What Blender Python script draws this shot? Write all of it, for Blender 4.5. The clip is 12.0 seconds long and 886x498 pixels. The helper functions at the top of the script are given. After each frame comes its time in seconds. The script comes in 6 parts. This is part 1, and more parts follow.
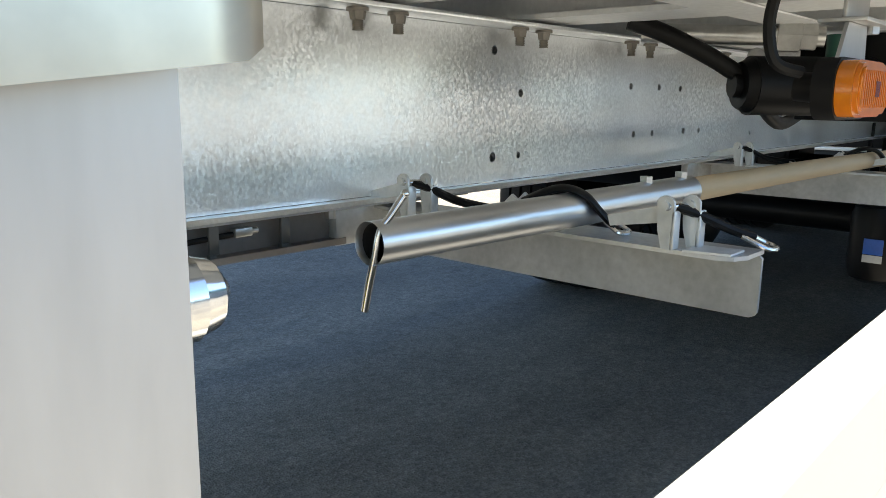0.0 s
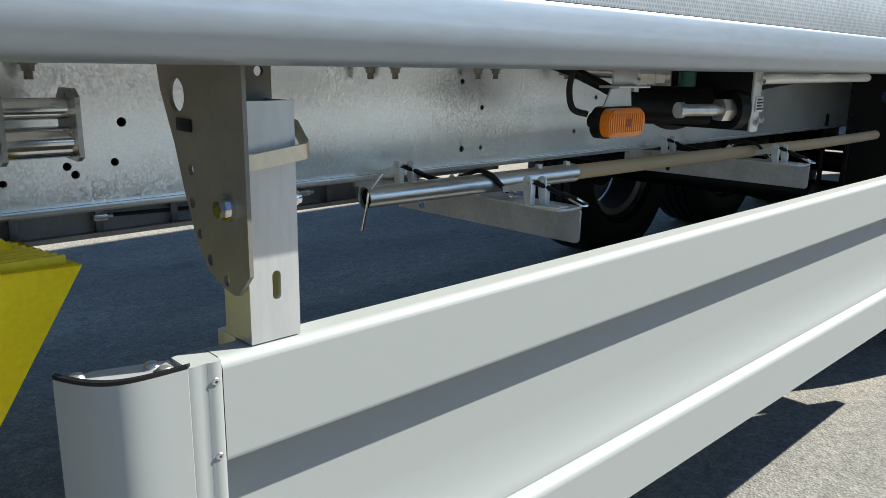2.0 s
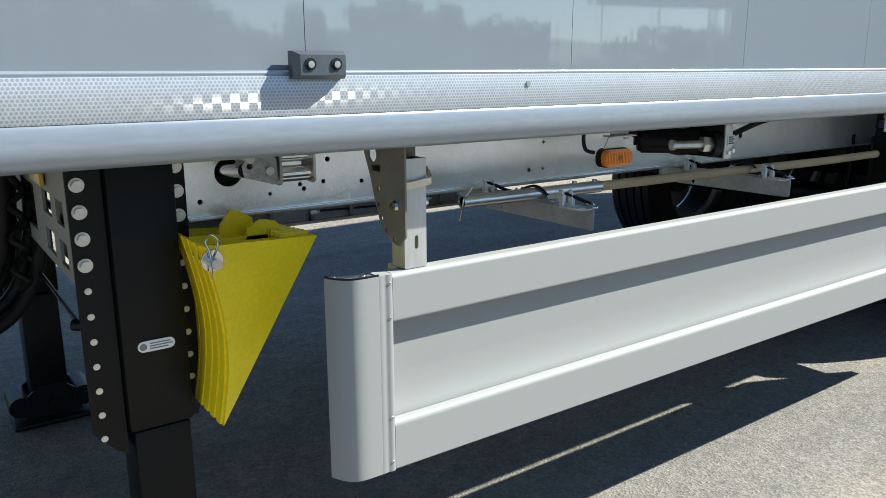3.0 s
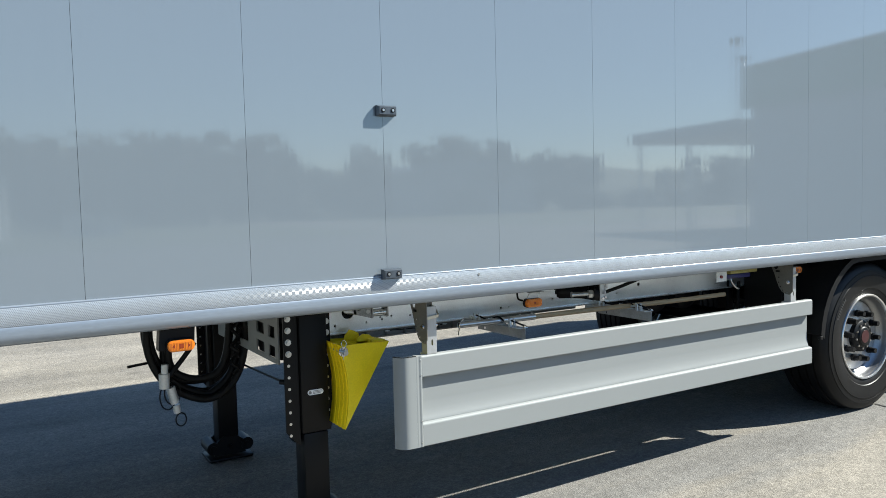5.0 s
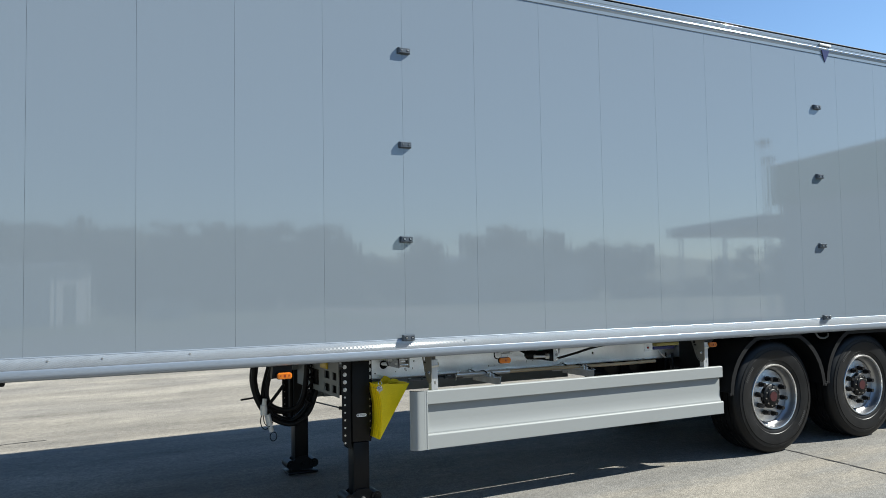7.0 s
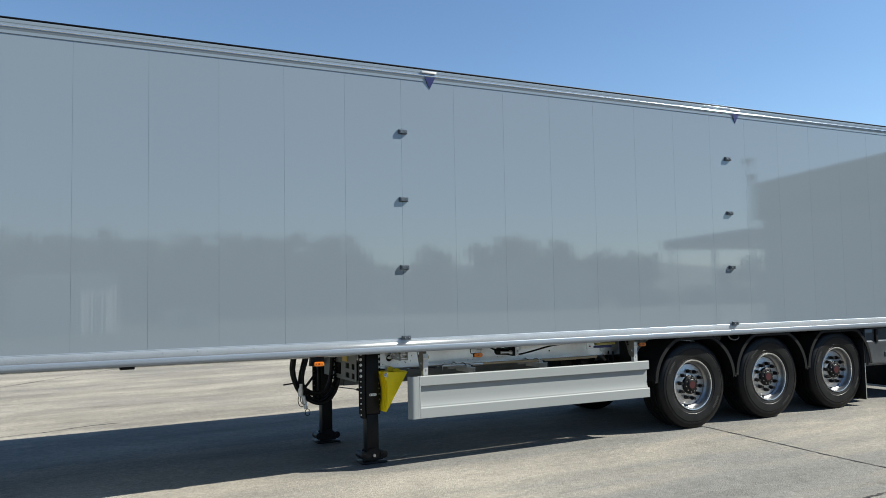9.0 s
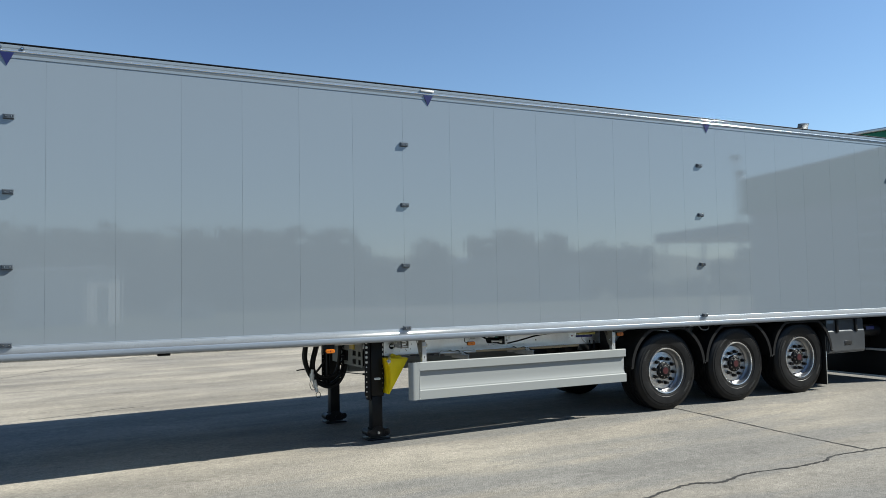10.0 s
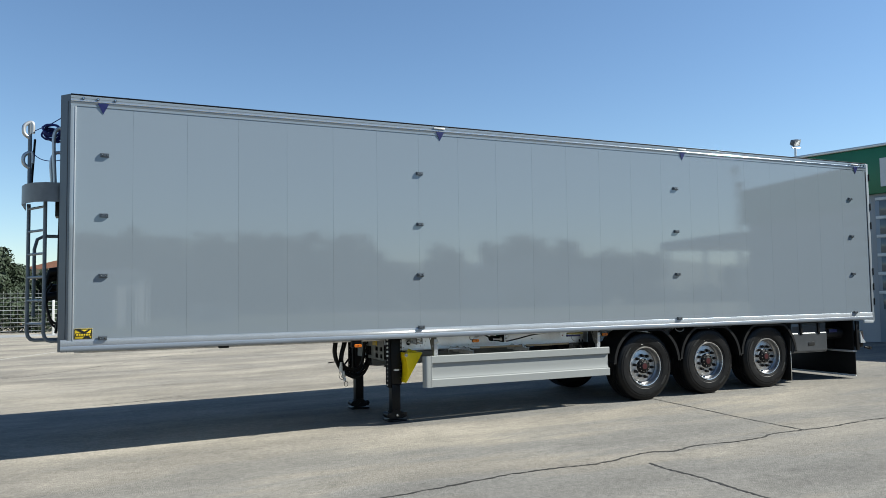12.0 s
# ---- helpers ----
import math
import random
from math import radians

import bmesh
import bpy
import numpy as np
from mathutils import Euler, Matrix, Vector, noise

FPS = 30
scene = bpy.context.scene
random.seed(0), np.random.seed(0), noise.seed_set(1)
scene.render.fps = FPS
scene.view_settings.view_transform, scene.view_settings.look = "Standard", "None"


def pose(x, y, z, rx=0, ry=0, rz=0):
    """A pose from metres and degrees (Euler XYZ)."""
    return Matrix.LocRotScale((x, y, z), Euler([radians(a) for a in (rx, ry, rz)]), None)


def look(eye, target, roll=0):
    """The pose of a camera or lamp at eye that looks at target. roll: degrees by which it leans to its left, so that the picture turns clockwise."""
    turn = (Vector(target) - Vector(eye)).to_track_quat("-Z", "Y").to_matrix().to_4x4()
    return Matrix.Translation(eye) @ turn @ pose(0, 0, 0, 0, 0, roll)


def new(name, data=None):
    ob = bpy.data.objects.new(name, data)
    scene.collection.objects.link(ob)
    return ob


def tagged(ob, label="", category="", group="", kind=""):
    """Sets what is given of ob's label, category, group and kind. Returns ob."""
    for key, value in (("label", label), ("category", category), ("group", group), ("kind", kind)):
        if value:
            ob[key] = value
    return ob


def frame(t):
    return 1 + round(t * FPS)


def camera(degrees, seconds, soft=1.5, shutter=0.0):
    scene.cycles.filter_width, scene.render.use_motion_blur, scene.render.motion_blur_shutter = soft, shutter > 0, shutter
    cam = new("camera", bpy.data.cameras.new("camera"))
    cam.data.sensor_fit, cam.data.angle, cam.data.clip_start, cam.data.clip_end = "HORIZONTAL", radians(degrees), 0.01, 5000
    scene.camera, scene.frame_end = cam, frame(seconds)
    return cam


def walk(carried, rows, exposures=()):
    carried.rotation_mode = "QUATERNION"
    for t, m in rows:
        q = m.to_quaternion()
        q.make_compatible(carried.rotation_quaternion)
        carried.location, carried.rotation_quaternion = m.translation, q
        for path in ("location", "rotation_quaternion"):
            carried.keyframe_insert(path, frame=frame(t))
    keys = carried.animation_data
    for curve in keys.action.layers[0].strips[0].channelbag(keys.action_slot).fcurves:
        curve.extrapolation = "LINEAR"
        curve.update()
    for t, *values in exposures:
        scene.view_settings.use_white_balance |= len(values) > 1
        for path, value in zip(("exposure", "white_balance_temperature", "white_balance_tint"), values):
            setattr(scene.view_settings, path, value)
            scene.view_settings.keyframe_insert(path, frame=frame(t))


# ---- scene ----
cam = camera(60.2, 12.0, soft=0.6)
EXPOSURES = [(0.0, 2.66, 6650, 9), (0.5, 2.48, 6200, 7), (1.0, 2.10, 5900, 5), (1.5, 1.60, 6000, 6), (2.5, 1.60, 6100, 6), (3.5, 1.53, 6000, 6), (5.5, 1.40, 5950, 6), (7.0, 1.26, 5950, 6), (9.0, 1.14, 6050, 6), (12.0, 1.10, 6050, 6)]
PATH = [
    (0, (0.218, -0.002, 1.027), (1.682, 1.303, 0.634), 0.7),
    (0.5, (0.213, -0.014, 1.01), (1.883, 1.035, 0.678), 1.4),
    (1, (0.191, -0.085, 1.023), (1.891, 0.91, 0.678), 1.0),
    (1.5, (0.081, -0.269, 1.051), (1.637, 0.921, 0.649), 0.8),
    (2, (-0.108, -0.495, 1.115), (1.239, 0.908, 0.649), 0.9),
    (2.5, (-0.361, -0.772, 1.172), (0.84, 0.747, 0.672), 0.6),
    (3, (-0.569, -1.151, 1.252), (0.556, 0.439, 0.795), -0.2),
    (3.5, (-0.756, -1.603, 1.39), (0.329, 0.033, 1.006), -0.6),
    (5.5, (-1.706, -3.446, 1.592), (-0.708, -1.714, 1.539), -1.5),
    (6, (-1.856, -3.984, 1.609), (-0.899, -2.228, 1.618), -1.4),
    (6.5, (-2.059, -4.464, 1.592), (-1.132, -2.693, 1.659), -1.2),
    (7, (-2.237, -4.985, 1.603), (-1.335, -3.203, 1.707), -1.0),
    (9, (-3.002, -7.026, 1.655), (-2.127, -5.231, 1.781), -1.1),
    (9.5, (-3.205, -7.494, 1.653), (-2.332, -5.698, 1.773), -1.2),
    (10, (-3.414, -7.887, 1.695), (-2.533, -6.095, 1.798), -1.1),
    (10.5, (-3.629, -8.3, 1.703), (-2.754, -6.505, 1.8), -1.0),
    (11, (-3.78, -8.705, 1.685), (-2.912, -6.906, 1.789), -1.0),
    (11.5, (-3.936, -9.073, 1.685), (-3.078, -7.269, 1.795), -0.9),
    (12, (-4.089, -9.433, 1.707), (-3.242, -7.625, 1.823), -0.8),
]
walk(cam, [(t, look(eye, target, roll)) for t, eye, target, roll in PATH], EXPOSURES)

# ---- light ----
SUN_FROM = Vector((1.1, -0.484, 1.0))
world = bpy.data.worlds.new("yard_sky")
scene.world = world
world.use_nodes = True
wn = world.node_tree.nodes
wl = world.node_tree.links
sky = wn.new("ShaderNodeTexSky")
sky.sky_type = "NISHITA"
sky.sun_disc = False
sky.sun_elevation = radians(39.7)
sky.sun_rotation = radians(113.7)
sky.air_density, sky.dust_density, sky.ozone_density = 1.0, 0.10, 3.0
wn["Background"].inputs["Strength"].default_value = 0.063
wl.new(sky.outputs[0], wn["Background"].inputs["Color"])
sun = new("sun", bpy.data.lights.new("sun", "SUN"))
sun.data.energy, sun.data.angle, sun.data.color = 5.0, radians(0.55), (1.0, 0.925, 0.80)
sun.matrix_world = look(SUN_FROM, (0, 0, 0))


# ---- helpers for meshes ----
W = {}


def link(name, data, parent=None, m=None, label=""):
    """An object at the world pose m under parent."""
    ob = new(name, data)
    m = m or Matrix()
    ob.matrix_basis = m
    if parent is not None:
        ob.parent = parent
        ob.matrix_parent_inverse = W[parent].inverted()
    W[ob] = m
    if label:
        tagged(ob, label)
    return ob


def thing(name, at, label, category, group="", kind=""):
    return tagged(link(name, None, None, Matrix.Translation(at)), label, category, group, kind)


def finish(bm, name, material, smooth=38):
    bmesh.ops.recalc_face_normals(bm, faces=bm.faces)
    for f in bm.faces:
        f.smooth = smooth > 0
    for e in bm.edges:
        if e.calc_face_angle(3.2) > radians(smooth):
            e.smooth = False
    me = bpy.data.meshes.new(name)
    bm.to_mesh(me)
    bm.free()
    me.materials.append(material)
    return me


def part(name, bm, material, parent, label="", m=None, smooth=38):
    return link(name, finish(bm, name, material, smooth), parent, m, label)


def box(bm, x0, x1, y0, y1, z0, z1, bevel=0.0, m=None):
    r = bmesh.ops.create_cube(bm, size=1)
    vs = r["verts"]
    for v in vs:
        v.co = Vector(((x0 + x1) / 2 + v.co.x * (x1 - x0), (y0 + y1) / 2 + v.co.y * (y1 - y0), (z0 + z1) / 2 + v.co.z * (z1 - z0)))
        if m:
            v.co = m @ v.co
    if bevel:
        es = list({e for v in vs for e in v.link_edges})
        bmesh.ops.bevel(bm, geom=es, offset=bevel, segments=2, profile=0.5, affect="EDGES")
    return bm


def nb():
    return bmesh.new()


def ring_frame(d):
    d = d.normalized()
    up = Vector((0, 0, 1)) if abs(d.z) < 0.9 else Vector((1, 0, 0))
    a = d.cross(up).normalized()
    return a, a.cross(d).normalized()


def cyl(bm, p0, p1, r, seg=16, r2=None, caps=True):
    p0, p1 = Vector(p0), Vector(p1)
    a, b = ring_frame(p1 - p0)
    r2 = r if r2 is None else r2
    rings = []
    for p, q in ((p0, r), (p1, r2)):
        rings.append([bm.verts.new(p + (a * math.cos(t) + b * math.sin(t)) * q) for t in [2 * math.pi * i / seg for i in range(seg)]])
    for i in range(seg):
        j = (i + 1) % seg
        bm.faces.new((rings[0][i], rings[0][j], rings[1][j], rings[1][i]))
    if caps:
        bm.faces.new(rings[0][::-1])
        bm.faces.new(rings[1])
    return bm


def curve_points(pts, n=6):
    """Points of a smooth line through pts."""
    pts = [Vector(p) for p in pts]
    out = []
    for i in range(len(pts) - 1):
        p0, p1, p2, p3 = pts[max(i - 1, 0)], pts[i], pts[i + 1], pts[min(i + 2, len(pts) - 1)]
        for k in range(n):
            t = k / n
            out.append(0.5 * (2 * p1 + (p2 - p0) * t + (2 * p0 - 5 * p1 + 4 * p2 - p3) * t * t + (3 * p1 - p0 - 3 * p2 + p3) * t ** 3))
    return out + [pts[-1]]


def sweep(bm, pts, r, seg=10, n=6, flat=1.0):
    """A tube through pts; flat squeezes it into a strap."""
    line = curve_points(pts, n) if n else [Vector(p) for p in pts]
    rings = []
    a = None
    for i, p in enumerate(line):
        d = (line[min(i + 1, len(line) - 1)] - line[max(i - 1, 0)]).normalized()
        if a is None:
            a, b = ring_frame(d)
        else:
            a = (a - d * a.dot(d)).normalized()
            b = a.cross(d).normalized()
        rings.append([bm.verts.new(p + (a * math.cos(t) + b * math.sin(t) * flat) * r) for t in [2 * math.pi * k / seg for k in range(seg)]])
    for u, v in zip(rings, rings[1:]):
        for i in range(seg):
            j = (i + 1) % seg
            bm.faces.new((u[i], u[j], v[j], v[i]))
    bm.faces.new(rings[0][::-1])
    bm.faces.new(rings[-1])
    return bm


def prism(bm, profile, lo, hi, axis="x"):
    """A closed profile drawn out along an axis: (y, z) along x, (x, z) along y, (x, y) along z."""
    put = {"x": lambda a, b, c: (c, a, b), "y": lambda a, b, c: (a, c, b), "z": lambda a, b, c: (a, b, c)}[axis]
    u = [bm.verts.new(put(a, b, lo)) for a, b in profile]
    v = [bm.verts.new(put(a, b, hi)) for a, b in profile]
    n = len(profile)
    for i in range(n):
        j = (i + 1) % n
        bm.faces.new((u[i], u[j], v[j], v[i]))
    bm.faces.new(u[::-1])
    bm.faces.new(v)
    return bm


def tight(profile, near=0.0015, long=0.010):
    """Extra points close to the corners of a profile's long sides, so that flats stay flat under smooth shading."""
    out = []
    for (a, b), (c, d) in zip(profile, profile[1:] + profile[:1]):
        out.append((a, b))
        length = math.hypot(c - a, d - b)
        if length > long:
            k = near / length
            out += [(a + (c - a) * k, b + (d - b) * k), (c + (a - c) * k, d + (b - d) * k)]
    return out


def circle(cx, cy, r, n=14, sx=1.0):
    return [(cx + r * sx * math.cos(2 * math.pi * i / n), cy + r * math.sin(2 * math.pi * i / n)) for i in range(n)]


def slot(cx, cy, w, h, n=6):
    r = w / 2
    top = [(cx + r * math.cos(math.pi * i / n), cy + h / 2 - r + r * math.sin(math.pi * i / n)) for i in range(n + 1)]
    return top + [(2 * cx - x, 2 * cy - y) for x, y in top]


def plate(bm, outline, holes, lo, hi, axis="x"):
    """A sheet with an outline and real holes, lo to hi thick along an axis."""
    put = {"x": lambda a, b, c: Vector((c, a, b)), "y": lambda a, b, c: Vector((a, c, b)), "z": lambda a, b, c: Vector((a, b, c))}[axis]
    made = []
    for z in (lo, hi):
        tmp = []
        loops = []
        for loop in [outline] + list(holes):
            vs = [bm.verts.new(put(a, b, z)) for a, b in loop]
            es = [bm.edges.new((vs[i], vs[(i + 1) % len(vs)])) for i in range(len(vs))]
            tmp += es
            loops.append(vs)
        bmesh.ops.triangle_fill(bm, use_beauty=True, use_dissolve=False, edges=tmp)
        made.append(loops)
    for u, v in zip(*made):
        for i in range(len(u)):
            j = (i + 1) % len(u)
            bm.faces.new((u[i], u[j], v[j], v[i]))
    return bm


def lathe(bm, profile, seg=48, closed=True):
    """(r, y) turned round the y axis."""
    rings = [[bm.verts.new((r * math.cos(2 * math.pi * i / seg), y, r * math.sin(2 * math.pi * i / seg))) for i in range(seg)] for r, y in profile]
    pairs = list(zip(rings, rings[1:])) + ([(rings[-1], rings[0])] if closed else [])
    for u, v in pairs:
        for i in range(seg):
            j = (i + 1) % seg
            bm.faces.new((u[i], u[j], v[j], v[i]))
    return bm


def ico(bm, p, r, sub=1, scale=(1, 1, 1)):
    v = bmesh.ops.create_icosphere(bm, subdivisions=sub, radius=r)["verts"]
    for w in v:
        w.co = Vector(p) + Vector((w.co.x * scale[0], w.co.y * scale[1], w.co.z * scale[2]))
    return bm


# ---- materials ----
def surface(name, colour, rough=0.5, metal=0.0, tint=0.12, scale=6.0, grain=0.0, grain_scale=120.0, second=None, spots=0.0, rough_var=0.08, stretch=(1, 1, 1), coat=0.0, by_object=0.0):
    """Colour varied at two scales, with roughness variation and fine relief."""
    m = bpy.data.materials.new(name)
    m.use_nodes = True
    nt = m.node_tree
    n, l = nt.nodes, nt.links
    p = n["Principled BSDF"]
    tc = n.new("ShaderNodeTexCoord")
    mp = n.new("ShaderNodeMapping")
    mp.inputs["Scale"].default_value = stretch
    l.new(tc.outputs["Object"], mp.inputs["Vector"])
    big = n.new("ShaderNodeTexNoise")
    big.inputs["Scale"].default_value, big.inputs["Detail"].default_value, big.inputs["Roughness"].default_value = scale, 6, 0.6
    fine = n.new("ShaderNodeTexNoise")
    fine.inputs["Scale"].default_value, fine.inputs["Detail"].default_value = grain_scale, 4
    l.new(mp.outputs[0], big.inputs["Vector"])
    l.new(mp.outputs[0], fine.inputs["Vector"])
    other = second or tuple(c * (1 - 2 * tint) for c in colour)
    ramp = n.new("ShaderNodeValToRGB")
    ramp.color_ramp.elements[0].position, ramp.color_ramp.elements[1].position = 0.32, 0.68
    ramp.color_ramp.elements[0].color, ramp.color_ramp.elements[1].color = (*other, 1), (*colour, 1)
    l.new(big.outputs["Fac"], ramp.inputs[0])
    mix = n.new("ShaderNodeMix")
    mix.data_type, mix.blend_type = "RGBA", "MULTIPLY"
    mix.inputs[0].default_value = 0.25 + spots
    l.new(ramp.outputs[0], mix.inputs[6])
    l.new(fine.outputs["Fac"], mix.inputs[7])
    gain = n.new("ShaderNodeMix")
    gain.data_type, gain.blend_type = "RGBA", "MULTIPLY"
    gain.inputs[0].default_value = 1.0
    k = 1 / (1 - 0.5 * (0.25 + spots))
    gain.inputs[7].default_value = (k, k, k, 1)
    l.new(mix.outputs[2], gain.inputs[6])
    out = gain.outputs[2]
    if by_object:
        info = n.new("ShaderNodeObjectInfo")
        mr = n.new("ShaderNodeMapRange")
        mr.inputs["To Min"].default_value, mr.inputs["To Max"].default_value = 1 - by_object, 1 + by_object
        l.new(info.outputs["Random"], mr.inputs["Value"])
        hsv = n.new("ShaderNodeHueSaturation")
        l.new(mr.outputs[0], hsv.inputs["Value"])
        l.new(out, hsv.inputs["Color"])
        out = hsv.outputs[0]
    l.new(out, p.inputs["Base Color"])
    rr = n.new("ShaderNodeMapRange")
    rr.inputs["To Min"].default_value, rr.inputs["To Max"].default_value = max(rough - rough_var, 0.02), min(rough + rough_var, 1)
    l.new(big.outputs["Fac"], rr.inputs["Value"])
    l.new(rr.outputs[0], p.inputs["Roughness"])
    p.inputs["Metallic"].default_value = metal
    p.inputs["Coat Weight"].default_value = coat
    p.inputs["Coat Roughness"].default_value = 0.05
    if grain:
        bp = n.new("ShaderNodeBump")
        bp.inputs["Strength"].default_value, bp.inputs["Distance"].default_value = grain, 0.002
        l.new(fine.outputs["Fac"], bp.inputs["Height"])
        l.new(bp.outputs[0], p.inputs["Normal"])
    return m


def bump_chain(m, tex_out, strength, distance):
    """A further relief on top of the material's own."""
    n, l = m.node_tree.nodes, m.node_tree.links
    p = n["Principled BSDF"]
    bp = n.new("ShaderNodeBump")
    bp.inputs["Strength"].default_value, bp.inputs["Distance"].default_value = strength, distance
    old = p.inputs["Normal"].links
    if old:
        l.new(old[0].from_socket, bp.inputs["Normal"])
    l.new(tex_out, bp.inputs["Height"])
    l.new(bp.outputs[0], p.inputs["Normal"])


def tex(m, kind, scale, vec_scale=(1, 1, 1), turn=(0, 0, 0), **props):
    n, l = m.node_tree.nodes, m.node_tree.links
    tc = n.new("ShaderNodeTexCoord")
    mp = n.new("ShaderNodeMapping")
    mp.inputs["Scale"].default_value = vec_scale
    mp.inputs["Rotation"].default_value = [radians(a) for a in turn]
    t = n.new(kind)
    t.inputs["Scale"].default_value = scale
    l.new(tc.outputs["Object"], mp.inputs["Vector"])
    l.new(mp.outputs[0], t.inputs["Vector"])
    for k, v in props.items():
        t.inputs[k].default_value = v
    return t


PANEL = surface("grey_panel_lacquer", (0.1728, 0.2024, 0.2290), 0.040, 0, 0.004, 1.2, rough_var=0.008, grain_scale=40, spots=-0.235, by_object=0.008, stretch=(1, 1, 0.3))
ripple = tex(PANEL, "ShaderNodeTexNoise", 22.0, (1.0, 1.0, 0.02), Detail=2)
bump_chain(PANEL, ripple.outputs["Fac"], 0.030, 0.003)
comb = tex(PANEL, "ShaderNodeTexNoise", 42.0, (1.0, 1.0, 0.012), Detail=0)
bump_chain(PANEL, comb.outputs["Fac"], 0.055, 0.002)
PANEL.node_tree.nodes["Principled BSDF"].inputs["IOR"].default_value = 1.84
CHANNEL = surface("brownish_grey_steel", (0.27, 0.25, 0.235), 0.45, 0.3, 0.15, 8, second=(0.20, 0.175, 0.16))
SEALANT = surface("dark_grey_sealant", (0.045, 0.050, 0.055), 0.6, 0, 0.1, 20)
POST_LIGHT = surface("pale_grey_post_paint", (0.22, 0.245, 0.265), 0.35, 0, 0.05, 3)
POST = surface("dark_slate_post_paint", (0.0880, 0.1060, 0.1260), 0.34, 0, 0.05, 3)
LAD = surface("blue_grey_ladder_paint", (0.1360, 0.1600, 0.1840), 0.28, 0, 0.05, 3)
ALU = surface("anodised_aluminium", (0.265, 0.300, 0.345), 0.34, 0.42, 0.05, 5, grain=0.03, stretch=(0.2, 1, 1))
PERF = surface("reflective_tape", (0.36, 0.385, 0.410), 0.30, 0.2, 0.04, 5)


def honeycomb_tape(m, pitch, cell, lean):
    """Grey round cells in a pale net; every second small square of prisms leans, as in prismatic sheeting."""
    n, l = m.node_tree.nodes, m.node_tree.links
    p = n["Principled BSDF"]
    tc = n.new("ShaderNodeTexCoord")
    size = (pitch, 1.0, pitch * 1.732)

    def op(kind, a, b=None):
        k = n.new("ShaderNodeVectorMath")
        k.operation = kind
        for i, v in enumerate((a, b)):
            if v is None:
                continue
            if isinstance(v, tuple):
                k.inputs[i].default_value = v
            else:
                l.new(v, k.inputs[i])
        return k

    dist = []
    for shift in ((0.0, 0.0, 0.0), (0.5, 0.0, 0.5)):
        v = op("DIVIDE", tc.outputs["Object"], size)
        v = op("ADD", v.outputs[0], shift)
        v = op("FRACTION", v.outputs[0])
        v = op("SUBTRACT", v.outputs[0], (0.5, 0.0, 0.5))
        v = op("MULTIPLY", v.outputs[0], (1.0, 0.0, 1.732))
        dist.append(op("LENGTH", v.outputs[0]).outputs["Value"])
    low = n.new("ShaderNodeMath")
    low.operation = "MINIMUM"
    l.new(dist[0], low.inputs[0])
    l.new(dist[1], low.inputs[1])
    net = n.new("ShaderNodeMapRange")
    net.inputs["From Min"].default_value, net.inputs["From Max"].default_value = 0.30, 0.44
    net.inputs["To Min"].default_value, net.inputs["To Max"].default_value = 0.80, 1.24
    l.new(low.outputs[0], net.inputs["Value"])
    mul = n.new("ShaderNodeVectorMath")
    mul.operation = "SCALE"
    l.new(p.inputs["Base Color"].links[0].from_socket, mul.inputs[0])
    l.new(net.outputs[0], mul.inputs["Scale"])
    l.new(mul.outputs[0], p.inputs["Base Color"])
    check = tex(m, "ShaderNodeTexChecker", 1.0 / cell)
    geo = n.new("ShaderNodeNewGeometry")
    tilt = n.new("ShaderNodeVectorMath")
    tilt.operation = "SCALE"
    tilt.inputs[0].default_value = lean
    l.new(check.outputs["Fac"], tilt.inputs["Scale"])
    unit = op("NORMALIZE", op("ADD", geo.outputs["Normal"], tilt.outputs[0]).outputs[0])
    l.new(unit.outputs[0], p.inputs["Coat Normal"])
    p.inputs["Coat Weight"].default_value, p.inputs["Coat Roughness"].default_value = 0.40, 0.12


honeycomb_tape(PERF, 0.0062, 0.0145, (0.32, 0.0, 0.58))
LIGHT_ALU = surface("bright_trim_aluminium", (0.86, 0.87, 0.87), 0.4, 0.12, 0.05, 6)
FLOOR_ALU = surface("mill_aluminium_floor", (0.74, 0.75, 0.75), 0.45, 0.1, 0.06, 5, stretch=(0.2, 1, 1))
TRIM = surface("satin_trim_aluminium", (0.40, 0.43, 0.45), 0.35, 0.25, 0.04, 6)
STRIP = surface("polished_strip_aluminium", (0.78, 0.80, 0.82), 0.11, 0.9, 0.03, 6, rough_var=0.02)
LIP = surface("polished_rim_lip", (0.72, 0.72, 0.72), 0.30, 1.0, 0.05, 20)
BADGE = surface("dark_red_badge", (0.045, 0.006, 0.008), 0.35, 0, 0.1, 30)
GUARD = surface("pale_anodised_guard", (0.244, 0.256, 0.252), 0.55, 0.06, 0.008, 2.0, rough_var=0.02, spots=-0.22, stretch=(0.3, 1, 1))
GALV = surface("galvanised_steel", (0.93, 0.96, 0.98), 0.30, 0.90, 0.05, 9, grain_scale=260, rough_var=0.06)


